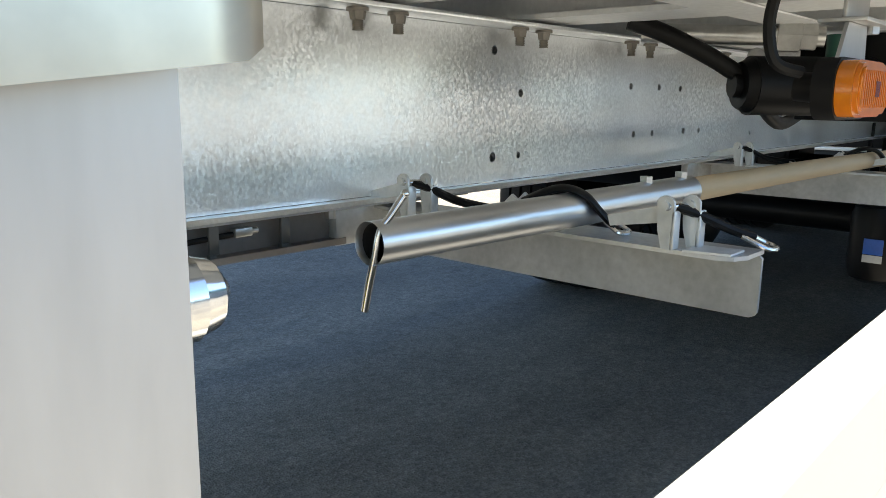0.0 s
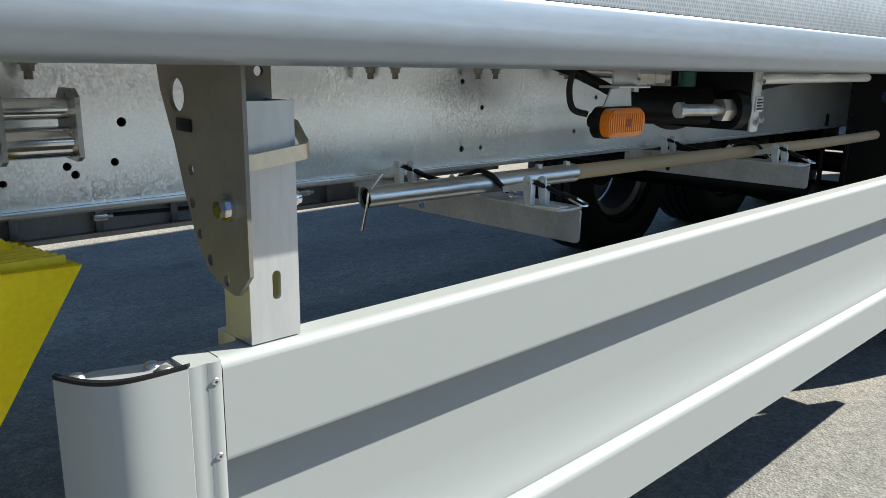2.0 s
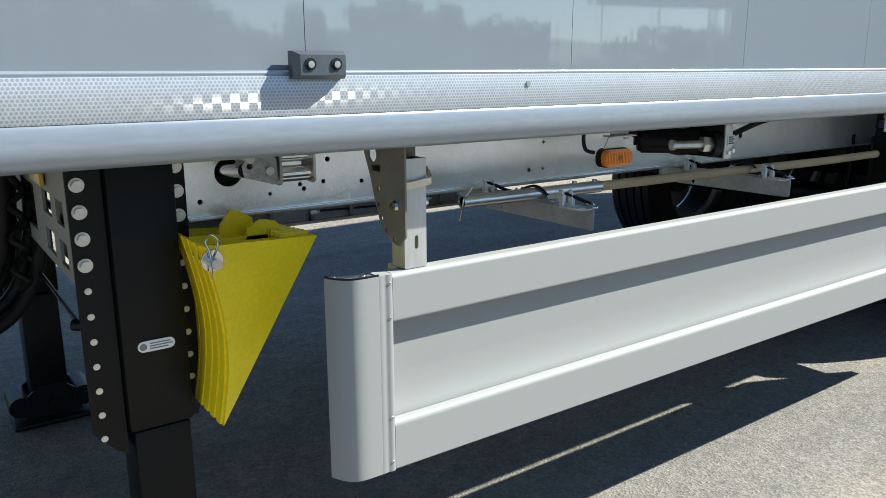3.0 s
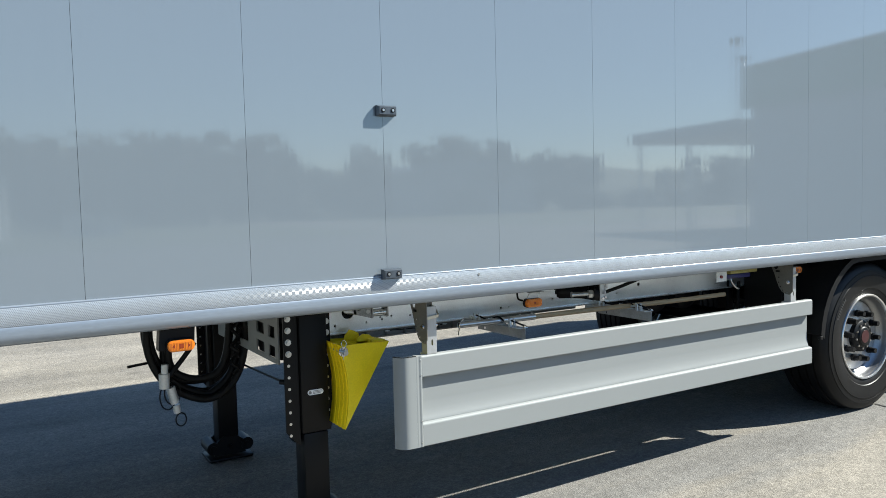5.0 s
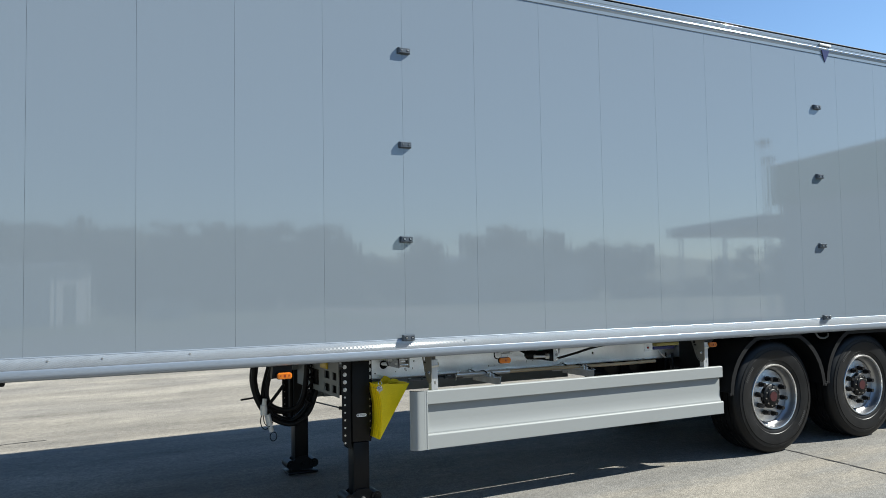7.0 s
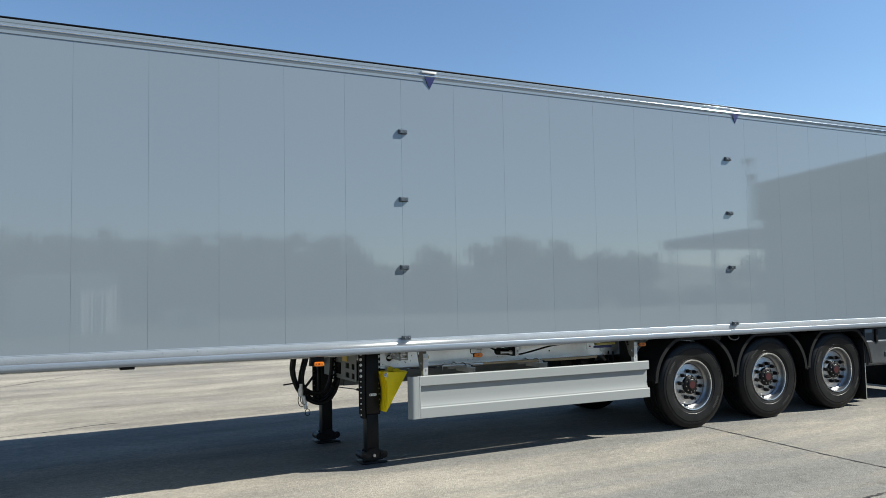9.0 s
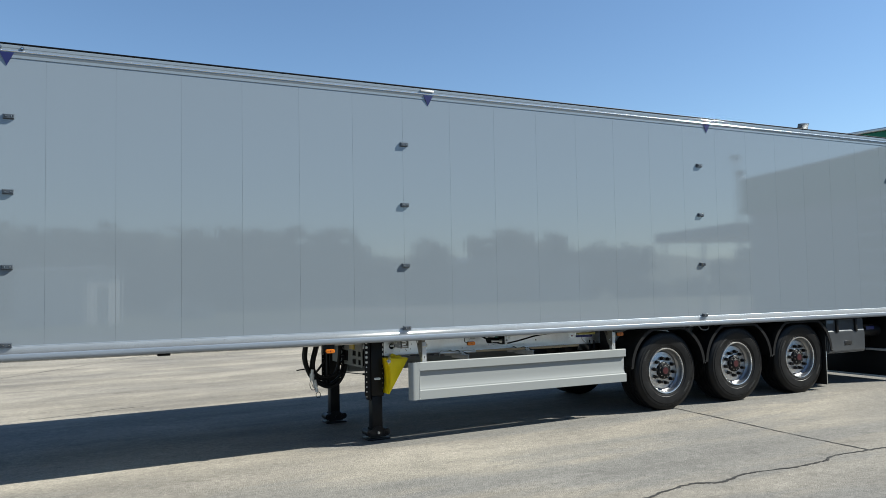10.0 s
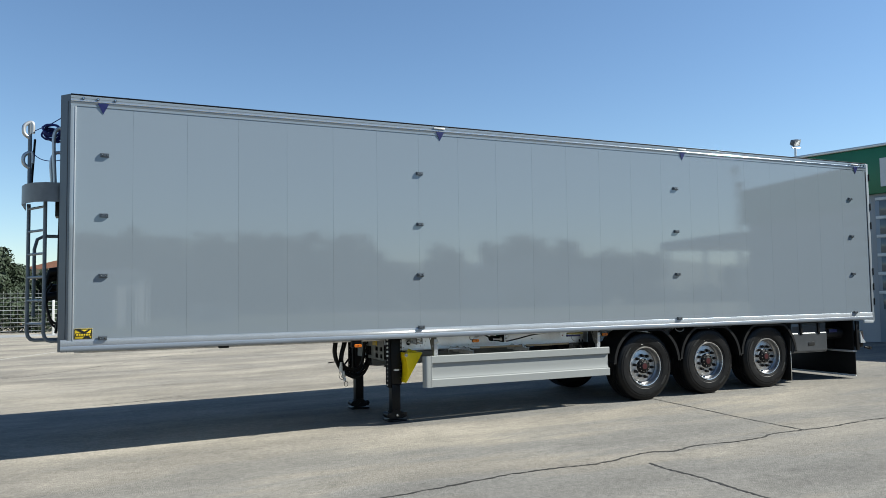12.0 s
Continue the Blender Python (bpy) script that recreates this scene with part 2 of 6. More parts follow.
def spangles(m, size, amount):
    """Zinc crystals: small patches that lean a little each its own way and differ in tone."""
    n, l = m.node_tree.nodes, m.node_tree.links
    p = n["Principled BSDF"]
    patch = tex(m, "ShaderNodeTexVoronoi", 1.0 / size, (1, 1, 0.8), (0, 30, 0))
    area = tex(m, "ShaderNodeTexNoise", 3.2, Detail=3)
    where = n.new("ShaderNodeMapRange")
    where.inputs["From Min"].default_value, where.inputs["From Max"].default_value = 0.36, 0.62
    where.inputs["To Min"].default_value, where.inputs["To Max"].default_value = amount * 0.25, amount
    l.new(area.outputs["Fac"], where.inputs["Value"])
    mid = n.new("ShaderNodeVectorMath")
    mid.operation = "SUBTRACT"
    mid.inputs[1].default_value = (0.5, 0.5, 0.5)
    l.new(patch.outputs["Color"], mid.inputs[0])
    lean = n.new("ShaderNodeVectorMath")
    lean.operation = "SCALE"
    l.new(mid.outputs[0], lean.inputs[0])
    l.new(where.outputs[0], lean.inputs["Scale"])
    geo = n.new("ShaderNodeNewGeometry")
    add = n.new("ShaderNodeVectorMath")
    l.new(geo.outputs["Normal"], add.inputs[0])
    l.new(lean.outputs[0], add.inputs[1])
    unit = n.new("ShaderNodeVectorMath")
    unit.operation = "NORMALIZE"
    l.new(add.outputs[0], unit.inputs[0])
    l.new(unit.outputs[0], p.inputs["Normal"])


spangles(GALV, 0.0026, 0.13)
BEAM = surface("dull_grey_steel_bracket", (0.58, 0.585, 0.58), 0.42, 0.45, 0.14, 14, grain=0.06, spots=0.1)
CAST = surface("zinc_plated_casting", (0.40, 0.41, 0.41), 0.30, 0.9, 0.15, 60, grain=0.1)
DULL = surface("dark_dull_steel", (0.17, 0.17, 0.165), 0.42, 0.5, 0.12, 14)
STAY = surface("satin_stay_aluminium", (0.5113, 0.5192, 0.5192), 0.34, 0.6, 0.05, 6, grain=0.03, stretch=(1, 1, 0.2))
BRONZE = surface("zinc_plated_plate", (0.1913, 0.1800, 0.1519), 0.48, 0.3, 0.15, 10)
BRASS = surface("yellow_passivated_strap", (0.74, 0.68, 0.55), 0.3, 0.8, 0.12, 12)
CHROME = surface("bright_steel", (0.72, 0.73, 0.74), 0.16, 1.0, 0.05, 20)
BOLT = surface("zinc_bolt_steel", (0.62, 0.62, 0.60), 0.32, 0.9, 0.12, 40)
RIM = surface("brushed_rim_alloy", (0.34, 0.342, 0.348), 0.40, 1.0, 0.06, 14, grain=0.03)
DISC = surface("satin_disc_steel", (0.52, 0.525, 0.53), 0.38, 0.85, 0.08, 14, grain=0.03)
STUD = surface("dull_stud_steel", (0.27, 0.25, 0.22), 0.45, 0.6, 0.15, 60)
CLEAT = surface("pale_zinc_cleat", (0.72, 0.74, 0.74), 0.38, 0.35, 0.08, 40)
PIPE = surface("brushed_steel_pipe", (0.66, 0.67, 0.67), 0.34, 0.95, 0.06, 12, grain=0.04, stretch=(0.15, 1, 1))
BLACK = surface("black_paint", (0.0034, 0.0038, 0.0046), 0.45, 0, 0.2, 5, grain=0.04)
PLASTIC = surface("black_plastic", (0.0059, 0.0059, 0.0065), 0.5, 0, 0.2, 9, grain=0.06)
# plain dark grey; behind the rail holes and in the tube end it stands for shade
DARK = surface("dull_dark_grey", (0.0350, 0.0350, 0.0350), 0.6, 0, 0.25, 6)
RUBBER = surface("tyre_rubber", (0.0072, 0.0072, 0.0078), 0.46, 0, 0.35, 7, grain=0.1, rough_var=0.16)
STRAP = surface("black_rubber_strap", (0.0098, 0.0098, 0.0098), 0.5, 0, 0.2, 20)
YELLOW = surface("yellow_plastic", (0.95, 0.72, 0.003), 0.42, 0, 0.06, 9, grain=0.04)
PALE_YELLOW = surface("faded_yellow_plastic", (0.3500, 0.3080, 0.0910), 0.5, 0, 0.1, 20)
YELLOW_DECAL = surface("yellow_decal", (0.5776, 0.4080, 0.0136), 0.35, 0, 0.04, 9)
WOOD = surface("turned_wood", (0.58, 0.42, 0.24), 0.55, 0, 0.12, 14, grain=0.12, grain_scale=90, stretch=(0.12, 1, 1))
AMBER = surface("amber_lens", (0.66, 0.185, 0.008), 0.16, 0, 0.06, 20, coat=0.4)
LENS_MARK = surface("deep_amber", (0.22, 0.035, 0.006), 0.2, 0, 0.06, 20)
RED = surface("red_cap", (0.22, 0.018, 0.018), 0.35, 0, 0.1, 30)
WHITE = surface("white_paint", (0.5967, 0.5967, 0.5814), 0.4, 0, 0.05, 5)
BRIGHT_WHITE = surface("white_label_film", (0.84, 0.84, 0.83), 0.35, 0, 0.02, 20)
BLUE = surface("blue_marking", (0.014, 0.018, 0.10), 0.35, 0, 0.1, 9)
ROPE = surface("blue_rope", (0.010, 0.026, 0.21), 0.7, 0, 0.2, 60, grain=0.2)
INK = surface("black_print", (0.0105, 0.0105, 0.0105), 0.4, 0, 0.05, 9)
BUFFER = surface("grey_buffer_block", (0.0638, 0.0765, 0.0922), 0.35, 0.2, 0.08, 20)
GREEN = surface("green_cladding", (0.012, 0.15, 0.065), 0.4, 0, 0.08, 2)
SHUTTER = surface("grey_sectional_door", (0.22, 0.25, 0.28), 0.35, 0, 0.06, 1)
GLASS_DARK = surface("tinted_door_glazing", (0.10, 0.12, 0.13), 0.08, 0, 0.06, 1)
CLAD = surface("grey_cladding", (0.30, 0.31, 0.32), 0.5, 0, 0.05, 0.5)
ROOF_TILE = surface("terracotta_tiles", (0.2300, 0.1050, 0.0650), 0.8, 0, 0.15, 3)
PLASTER_WALL = surface("cream_plaster", (0.4200, 0.3720, 0.2700), 0.8, 0, 0.08, 2)
BARK = surface("bark", (0.10, 0.075, 0.05), 0.85, 0, 0.2, 10, grain=0.3)
LEAF = surface("leaf_green", (0.016, 0.030, 0.008), 0.75, 0, 0.25, 1.2, second=(0.009, 0.020, 0.006))
# dark tone for the added strip that dims the reflected ground
DARK_APRON = surface("dark_apron_for_reflection", (0.085, 0.083, 0.080), 0.9, 0, 0.1, 0.5, grain=0.3, grain_scale=60)
GRASS = surface("rough_grass", (0.075, 0.085, 0.045), 0.95, 0, 0.2, 0.6)
HILL = surface("wooded_hill", (0.0675, 0.0900, 0.0525), 0.9, 0, 0.2, 0.1)
CRACK = surface("dark_crack_filling", (0.0180, 0.0168, 0.0156), 0.8, 0, 0.2, 20)
LINE = surface("worn_white_line", (0.3720, 0.3600, 0.3300), 0.8, 0, 0.15, 8)

for m in (BLACK, PLASTIC, RUBBER, STRAP, DARK, GUARD):
    m.node_tree.nodes["Principled BSDF"].inputs["Specular IOR Level"].default_value = 0.22

GROUND = surface("worn_yard_asphalt", (0.264, 0.241, 0.200), 0.92, 0, 0.10, 0.42, grain=0.5, grain_scale=60, second=(0.142, 0.133, 0.119), spots=0.1, stretch=(0.65, 1.0, 1.0))


def ground_detail(m):
    """Stones of several tones, darker worn bands and small stains."""
    n, l = m.node_tree.nodes, m.node_tree.links
    p = n["Principled BSDF"]
    base = p.inputs["Base Color"].links[0].from_socket
    grains = tex(m, "ShaderNodeTexVoronoi", 130.0)
    coarse = tex(m, "ShaderNodeTexNoise", 60.0, Detail=5, Roughness=0.75)
    streaks = tex(m, "ShaderNodeTexNoise", 1.9, (0.45, 1.5, 1), (0, 0, -9), Detail=9, Roughness=0.78)
    speck = tex(m, "ShaderNodeTexNoise", 17.0, Detail=6, Roughness=0.8)
    bands = tex(m, "ShaderNodeTexNoise", 0.55, (0.35, 1.6, 1), (0, 0, 12), Detail=5, Roughness=0.6)
    stains = tex(m, "ShaderNodeTexNoise", 2.3, Detail=6, Roughness=0.65)

    def scaled(sock, a, b, lo, hi):
        r = n.new("ShaderNodeMapRange")
        r.inputs["From Min"].default_value, r.inputs["From Max"].default_value = a, b
        r.inputs["To Min"].default_value, r.inputs["To Max"].default_value = lo, hi
        l.new(sock, r.inputs["Value"])
        return r.outputs[0]

    # greyer and darker towards the trailer's rear and the near side of the yard
    lay = n.new("ShaderNodeVectorMath")
    lay.operation = "DOT_PRODUCT"
    lay.inputs[1].default_value = (0.05, -0.09, 0.0)
    l.new(n.new("ShaderNodeTexCoord").outputs["Object"], lay.inputs[0])
    lay_tone = scaled(lay.outputs["Value"], -0.6, 0.6, 1.16, 0.86)
    sep = n.new("ShaderNodeSeparateColor")
    l.new(grains.outputs["Color"], sep.inputs[0])
    grey = n.new("ShaderNodeMix")
    grey.data_type = "RGBA"
    grey.inputs[7].default_value = (0.188, 0.184, 0.174, 1)
    patch = n.new("ShaderNodeMath")
    l.new(lay.outputs["Value"], patch.inputs[0])
    l.new(scaled(bands.outputs["Fac"], 0.56, 0.44, -0.30, 0.30), patch.inputs[1])
    l.new(scaled(patch.outputs[0], -0.05, 0.45, 0.0, 0.75), grey.inputs[0])
    l.new(base, grey.inputs[6])
    out = grey.outputs[2]
    for f in (scaled(sep.outputs[0], 0, 1, 0.80, 1.20), scaled(coarse.outputs["Fac"], 0.3, 0.7, 0.75, 1.24), scaled(streaks.outputs["Fac"], 0.3, 0.7, 0.89, 1.10), scaled(speck.outputs["Fac"], 0.3, 0.7, 0.76, 1.22), lay_tone, scaled(bands.outputs["Fac"], 0.38, 0.62, 0.82, 1.12), scaled(stains.outputs["Fac"], 0.25, 0.42, 0.72, 1.0)):
        mx = n.new("ShaderNodeMix")
        mx.data_type, mx.blend_type = "RGBA", "MULTIPLY"
        mx.inputs[0].default_value = 1.0
        l.new(out, mx.inputs[6])
        cb = n.new("ShaderNodeCombineColor")
        for k in range(3):
            l.new(f, cb.inputs[k])
        l.new(cb.outputs[0], mx.inputs[7])
        out = mx.outputs[2]
    l.new(out, p.inputs["Base Color"])
    bump_chain(m, grains.outputs["Distance"], 0.5, 0.006)


ground_detail(GROUND)
GROUND.node_tree.nodes["Principled BSDF"].inputs["Specular IOR Level"].default_value = 0.12


def fall(x):
    """The yard falls gently towards the trailer's front."""
    return 0.17 * math.tanh((x - 4.0) / 13.0)

# ---- ground ----
def ground_sheet():
    bm = nb()
    ticks = [-900, -400, -160, -70, -40, -28, -20, -14, -10, -7, -4, -1, 2, 5, 8, 12, 16, 22, 30, 44, 80, 170, 400, 900]
    grid = [[bm.verts.new((x, y, fall(x))) for y in ticks] for x in ticks]
    for i in range(len(ticks) - 1):
        for j in range(len(ticks) - 1):
            bm.faces.new((grid[i][j], grid[i + 1][j], grid[i + 1][j + 1], grid[i][j + 1]))
    ob = link("ground", finish(bm, "ground", GROUND))
    return tagged(ob, "worn pale grey asphalt yard with fine gravel grain", "ground", kind="structure")


ground = ground_sheet()


def ribbon(name, pts, width, material, lift, label, category, wobble=0.0, seed=3):
    """A strip along pts on the ground, with a ragged width."""
    rnd = random.Random(seed)
    line = curve_points([(x, y, 0) for x, y in pts], 14)
    bm = nb()
    prev = None
    for i, p in enumerate(line):
        d = (line[min(i + 1, len(line) - 1)] - line[max(i - 1, 0)]).normalized()
        side = Vector((-d.y, d.x, 0))
        p = p + side * rnd.uniform(-1, 1) * wobble
        w = width * (1 + (rnd.uniform(-0.5, 0.7) if wobble else 0)) / 2
        a, b = p + side * w, p - side * w
        pair = [bm.verts.new((q.x, q.y, fall(q.x) + lift)) for q in (a, b)]
        if prev:
            bm.faces.new((prev[0], prev[1], pair[1], pair[0]))
        prev = pair
    return tagged(link(name, finish(bm, name, material)), label, category, kind="structure")


ribbon("crack", [(4.04, 0.22), (3.93, -0.95), (3.84, -1.86), (3.80, -2.78)], 0.019, CRACK, 0.004, "dark straight joint crack in the yard asphalt", "crack", 0.006, 4)
ribbon("crack", [(-1.9, -3.08), (-1.1, -2.99), (-0.36, -2.89), (0.18, -2.90), (0.70, -2.95), (1.39, -2.81), (1.70, -2.90), (2.11, -2.81), (2.68, -2.88), (3.09, -2.86), (3.27, -2.78), (3.82, -2.80), (4.28, -2.83), (4.92, -2.77), (5.5, -2.79), (6.6, -2.70), (8.4, -2.66)], 0.022, CRACK, 0.005, "long wandering crack across the yard asphalt", "crack", 0.012, 5)
ribbon("crack", [(1.11, -3.20), (1.08, -3.47), (1.12, -3.86), (1.10, -4.22), (1.09, -4.67), (1.05, -5.4)], 0.024, CRACK, 0.004, "short forked crack in the yard asphalt", "crack", 0.012, 6)
ribbon("crack", [(-3.95, 4.80), (-3.26, 4.90), (-2.80, 5.10), (-2.32, 5.14)], 0.022, CRACK, 0.004, "short thin crack in the sunny yard", "crack", 0.010, 7)
ribbon("crack", [(-9.5, 10.2), (-5.83, 10.87), (-5.30, 11.04), (-4.60, 11.74), (-2.30, 14.54), (-0.21, 17.01)], 0.030, CRACK, 0.004, "faint crack far across the sunny yard", "crack", 0.02, 8)
ribbon("white_line", [(-12, 8.2), (-6.40, 17.39), (-4.99, 19.70), (-1.0, 26.2)], 0.12, LINE, 0.005, "worn white painted line on the yard", "road marking", 0.0)

# ---- the trailer ----
trailer = thing("semi_trailer", (2.4, 1.275, 0), "long grey panel-sided semi-trailer parked uncoupled on its landing legs", "trailer")
X0, X1 = -4.35, 9.11
WALL_Y, FAR_Y = 0.024, 2.55
Z_LOW, Z_TOP = 1.118, 4.0
PITCH, FIRST = 0.599, -4.203


def side_wall():
    bm = nb()
    box(bm, X0 + 0.06, X1 - 0.05, WALL_Y + 0.010, WALL_Y + 0.032, 1.20, 3.93)
    wall = part("side_wall", bm, SEALANT, trailer, "grey lacquered side of upright panels")
    edges = [FIRST] + [-0.01 + PITCH * k for k in range(-6, 16)]
    edges = [e for e in edges if FIRST <= e < 9.0] + [9.045]
    cache = {}
    for a, b in zip(edges, edges[1:]):
        w = round(b - a - 0.0012, 4)
        if w not in cache:
            bm = nb()
            box(bm, 0, w, 0, 0.010, 0, 2.662)
            cache[w] = finish(bm, "side_panel", PANEL, 0)
        link("side_panel", cache[w], wall, Matrix.Translation((a + 0.0006, WALL_Y, 1.236)))
    return wall


side_wall()

# far side, front wall, rear doors, roof and floor of the body
bm = nb()
box(bm, X0 + 0.06, X1 - 0.05, FAR_Y - 0.034, FAR_Y, 1.13, 3.99, 0.003)
part("far_side_wall", bm, PANEL, trailer)
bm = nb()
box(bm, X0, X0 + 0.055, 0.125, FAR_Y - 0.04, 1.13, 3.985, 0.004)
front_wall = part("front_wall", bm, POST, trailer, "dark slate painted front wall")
bm = nb()
box(bm, X1 - 0.045, X1 - 0.004, 0.07, 1.272, 1.16, 3.96, 0.004)
part("rear_door", bm, PANEL, trailer)
bm = nb()
box(bm, X1 - 0.045, X1 - 0.004, 1.278, FAR_Y - 0.05, 1.16, 3.96, 0.004)
part("rear_door", bm, PANEL, trailer)
bm = nb()
box(bm, X0 + 0.06, X1 - 0.05, 0.05, FAR_Y - 0.04, 3.955, 3.985)
part("roof", bm, surface("grey_roof_tarpaulin", (0.16, 0.17, 0.175), 0.6, 0, 0.12, 3, grain=0.05), trailer, "grey roof tarpaulin")
bm = nb()
box(bm, X0 + 0.06, X1 - 0.05, 0.06, FAR_Y - 0.04, 1.195, 1.222)
part("floor_underside", bm, FLOOR_ALU, trailer, "pale mill-finish aluminium floor underside")


def bottom_rail():
    curl = [(0.0070 + 0.030 * (1 - math.cos(radians(a))), 1.150 - 0.0360 * math.sin(radians(a))) for a in range(0, 88, 8)]
    lip = [(0.0195 - 0.0060 * math.sin(radians(a)), 1.2475 + 0.0045 * math.cos(radians(a))) for a in range(0, 121, 20)]
    prof = [(0.052, 1.190), (0.052, 1.245), (0.0240, 1.245), (0.0235, 1.252)] + lip + [(0.014, 1.1795), (0.0106, 1.1793), (0.0098, 1.1784), (0.0088, 1.1750), (0.0079, 1.168), (0.0073, 1.160)] + curl + [(0.0395, 1.1132), (0.0425, 1.1130), (0.0445, 1.1145), (0.0450, 1.1180), (0.150, 1.118), (0.150, 1.124), (0.054, 1.126), (0.054, 1.190)]
    bm = nb()
    prism(bm, tight(prof), X0 + 0.02, X1 - 0.06)
    rail = part("bottom_rail", bm, ALU, trailer, "rounded anodised aluminium bottom rail")
    bm = nb()
    box(bm, X0 + 0.02, X1 - 0.06, 0.0105, 0.0138, 1.180, 1.2435, 0.0008)
    part("dimpled_band", bm, PERF, rail, "finely dimpled bright aluminium band")
    bm = nb()
    prism(bm, [(FAR_Y - 0.05, 1.245), (FAR_Y + 0.006, 1.245), (FAR_Y + 0.008, 1.15), (FAR_Y - 0.01, 1.118), (FAR_Y - 0.14, 1.118), (FAR_Y - 0.14, 1.124), (FAR_Y - 0.05, 1.126)], X0 + 0.02, X1 - 0.06)
    part("bottom_rail", bm, ALU, trailer)
    # screw heads along the band
    bm = nb()
    cyl(bm, (0, 0.0106, 0), (0, 0.0085, 0), 0.006, 10)
    screw = finish(bm, "rail_screw", BOLT)
    for x in (-2.28, -1.99, -1.49, 0.46):
        link("rail_screw", screw, rail, Matrix.Translation((x, 0, 1.225)))
    # bolt heads under the lip
    head = nb()
    cyl(head, (0, 0, 0), (0, 0, -0.0040), 0.012, 14, 0.009)
    cyl(head, (0, 0, 0.001), (0, 0, -0.0015), 0.017, 16)
    head = finish(head, "lip_bolt", BOLT)
    for k in range(-16, 27):
        for d in (-0.032, 0.032):
            link("lip_bolt", head, rail, Matrix.Translation((0.775 + 0.305 * k + d, 0.118, 1.118)))


bottom_rail()


def top_rail():
    edge = [(0.0200 - 0.0100 * math.sin(radians(a)), 3.990 + 0.0110 * math.cos(radians(a))) for a in range(0, 91, 15)]
    prof = [(0.055, 3.877), (0.055, 4.0)] + edge + [(0.010, 3.968), (0.0125, 3.964), (0.0125, 3.925), (0.0185, 3.905), (0.0185, 3.879), (0.0200, 3.877)]
    bm = nb()
    prism(bm, tight(prof), X0 + 0.0895, X1 - 0.05)
    rail = part("top_rail", bm, PANEL, trailer, "stepped grey top rail")
    bm = nb()
    prism(bm, [(0.0122, 3.9320)] + [(0.0122 - 0.0062 * math.cos(radians(a)), 3.9395 + 0.0075 * math.sin(radians(a))) for a in range(-80, 81, 16)] + [(0.0122, 3.9470)], X0 + 0.0895, X1 - 0.05)
    part("bright_strip", bm, STRIP, rail, "thin bright aluminium strip")
    bm = nb()
    box(bm, X0 + 0.0895, X1 - 0.05, 0.006, 0.05, 4.003, 4.014, 0.003)
    part("black_seal", bm, PLASTIC, rail, "black rubber edge seal")
    bm = nb()
    prism(bm, [(FAR_Y - 0.05, 3.9), (FAR_Y + 0.008, 3.9), (FAR_Y + 0.008, 4.0), (FAR_Y - 0.05, 4.0)], X0 + 0.0895, X1 - 0.05)
    part("top_rail", bm, PANEL, trailer)
    # tie points: white plates and bolts
    for x, w in ((0.30, 0.085), (4.62, 0.085), (8.74, 0.09)):
        bm = nb()
        box(bm, x - w, x + w, -0.004, 0.010, 3.962, 3.984, 0.004)
        part("tie_plate", bm, WHITE, rail, "small white tie plate")
    for x in (-4.13, -3.98, -3.80, 8.60, 8.68, 8.84, 8.92, 9.0):
        bm = nb()
        cyl(bm, (x, 0.018, 3.968), (x, 0.003, 3.968), 0.0175, 16, 0.0155)
        bolt = part("rail_bolt", bm, BUFFER, rail, "dark washer with a bright bolt head")
        bm = nb()
        cyl(bm, (x, 0.003, 3.968), (x, -0.004, 3.968), 0.0085, 6)
        part("bolt_head", bm, CHROME, bolt)
    return rail


top = top_rail()
for x in (-3.925, 0.314, 4.63, 8.765):
    bm = nb()
    prism(bm, [(x - 0.060, 3.925), (x + 0.060, 3.925), (x, 3.805)], 0.0, 0.004, "y")
    for v in bm.verts:
        v.co.y += 0.0195 if v.co.z < 3.9 else 0.0080
    part("lashing_mark", bm, BLUE, trailer, "dark blue pointed lashing mark")

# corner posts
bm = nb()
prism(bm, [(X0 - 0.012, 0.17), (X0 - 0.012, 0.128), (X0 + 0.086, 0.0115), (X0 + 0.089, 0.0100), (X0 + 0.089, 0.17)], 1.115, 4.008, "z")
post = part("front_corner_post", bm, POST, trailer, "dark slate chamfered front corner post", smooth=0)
bm = nb()
box(bm, X0 + 0.0895, X0 + 0.1345, 0.010, 0.05, 1.245, 3.8765, 0.001)
part("corner_trim", bm, PANEL, trailer)
bm = nb()
box(bm, X0 + 0.135, X0 + 0.147, 0.006, 0.03, 1.24, 3.875, 0.002)
part("bright_corner_bead", bm, TRIM, trailer, "bright vertical bead")
bm = nb()
box(bm, X1 - 0.062, X1 - 0.0, 0.015, 0.06, 1.085, 4.005, 0.005)
rear_post = part("rear_corner_post", bm, POST_LIGHT, trailer, "aluminium rear corner post")
bm = nb()
box(bm, X1 - 0.0665, X1 - 0.0625, 0.016, 0.03, 1.255, 3.855, 0.0005)
part("black_seal", bm, PLASTIC, trailer)
for z in (1.45, 1.72, 2.0, 2.85, 3.2, 3.75):
    bm = nb()
    box(bm, X1 - 0.004, X1 + 0.022, 0.012, 0.05, z - 0.055, z + 0.055, 0.005)
    cyl(bm, (X1 + 0.014, 0.012, z - 0.065), (X1 + 0.014, 0.012, z + 0.065), 0.011, 10)
    part("door_hinge", bm, PLASTIC, rear_post, "dark steel door hinge")
bm = nb()
box(bm, X1 - 0.30, X1 - 0.05, 0.0, 0.03, 1.06, 1.112, 0.006)
part("rear_skid", bm, TRIM, trailer)


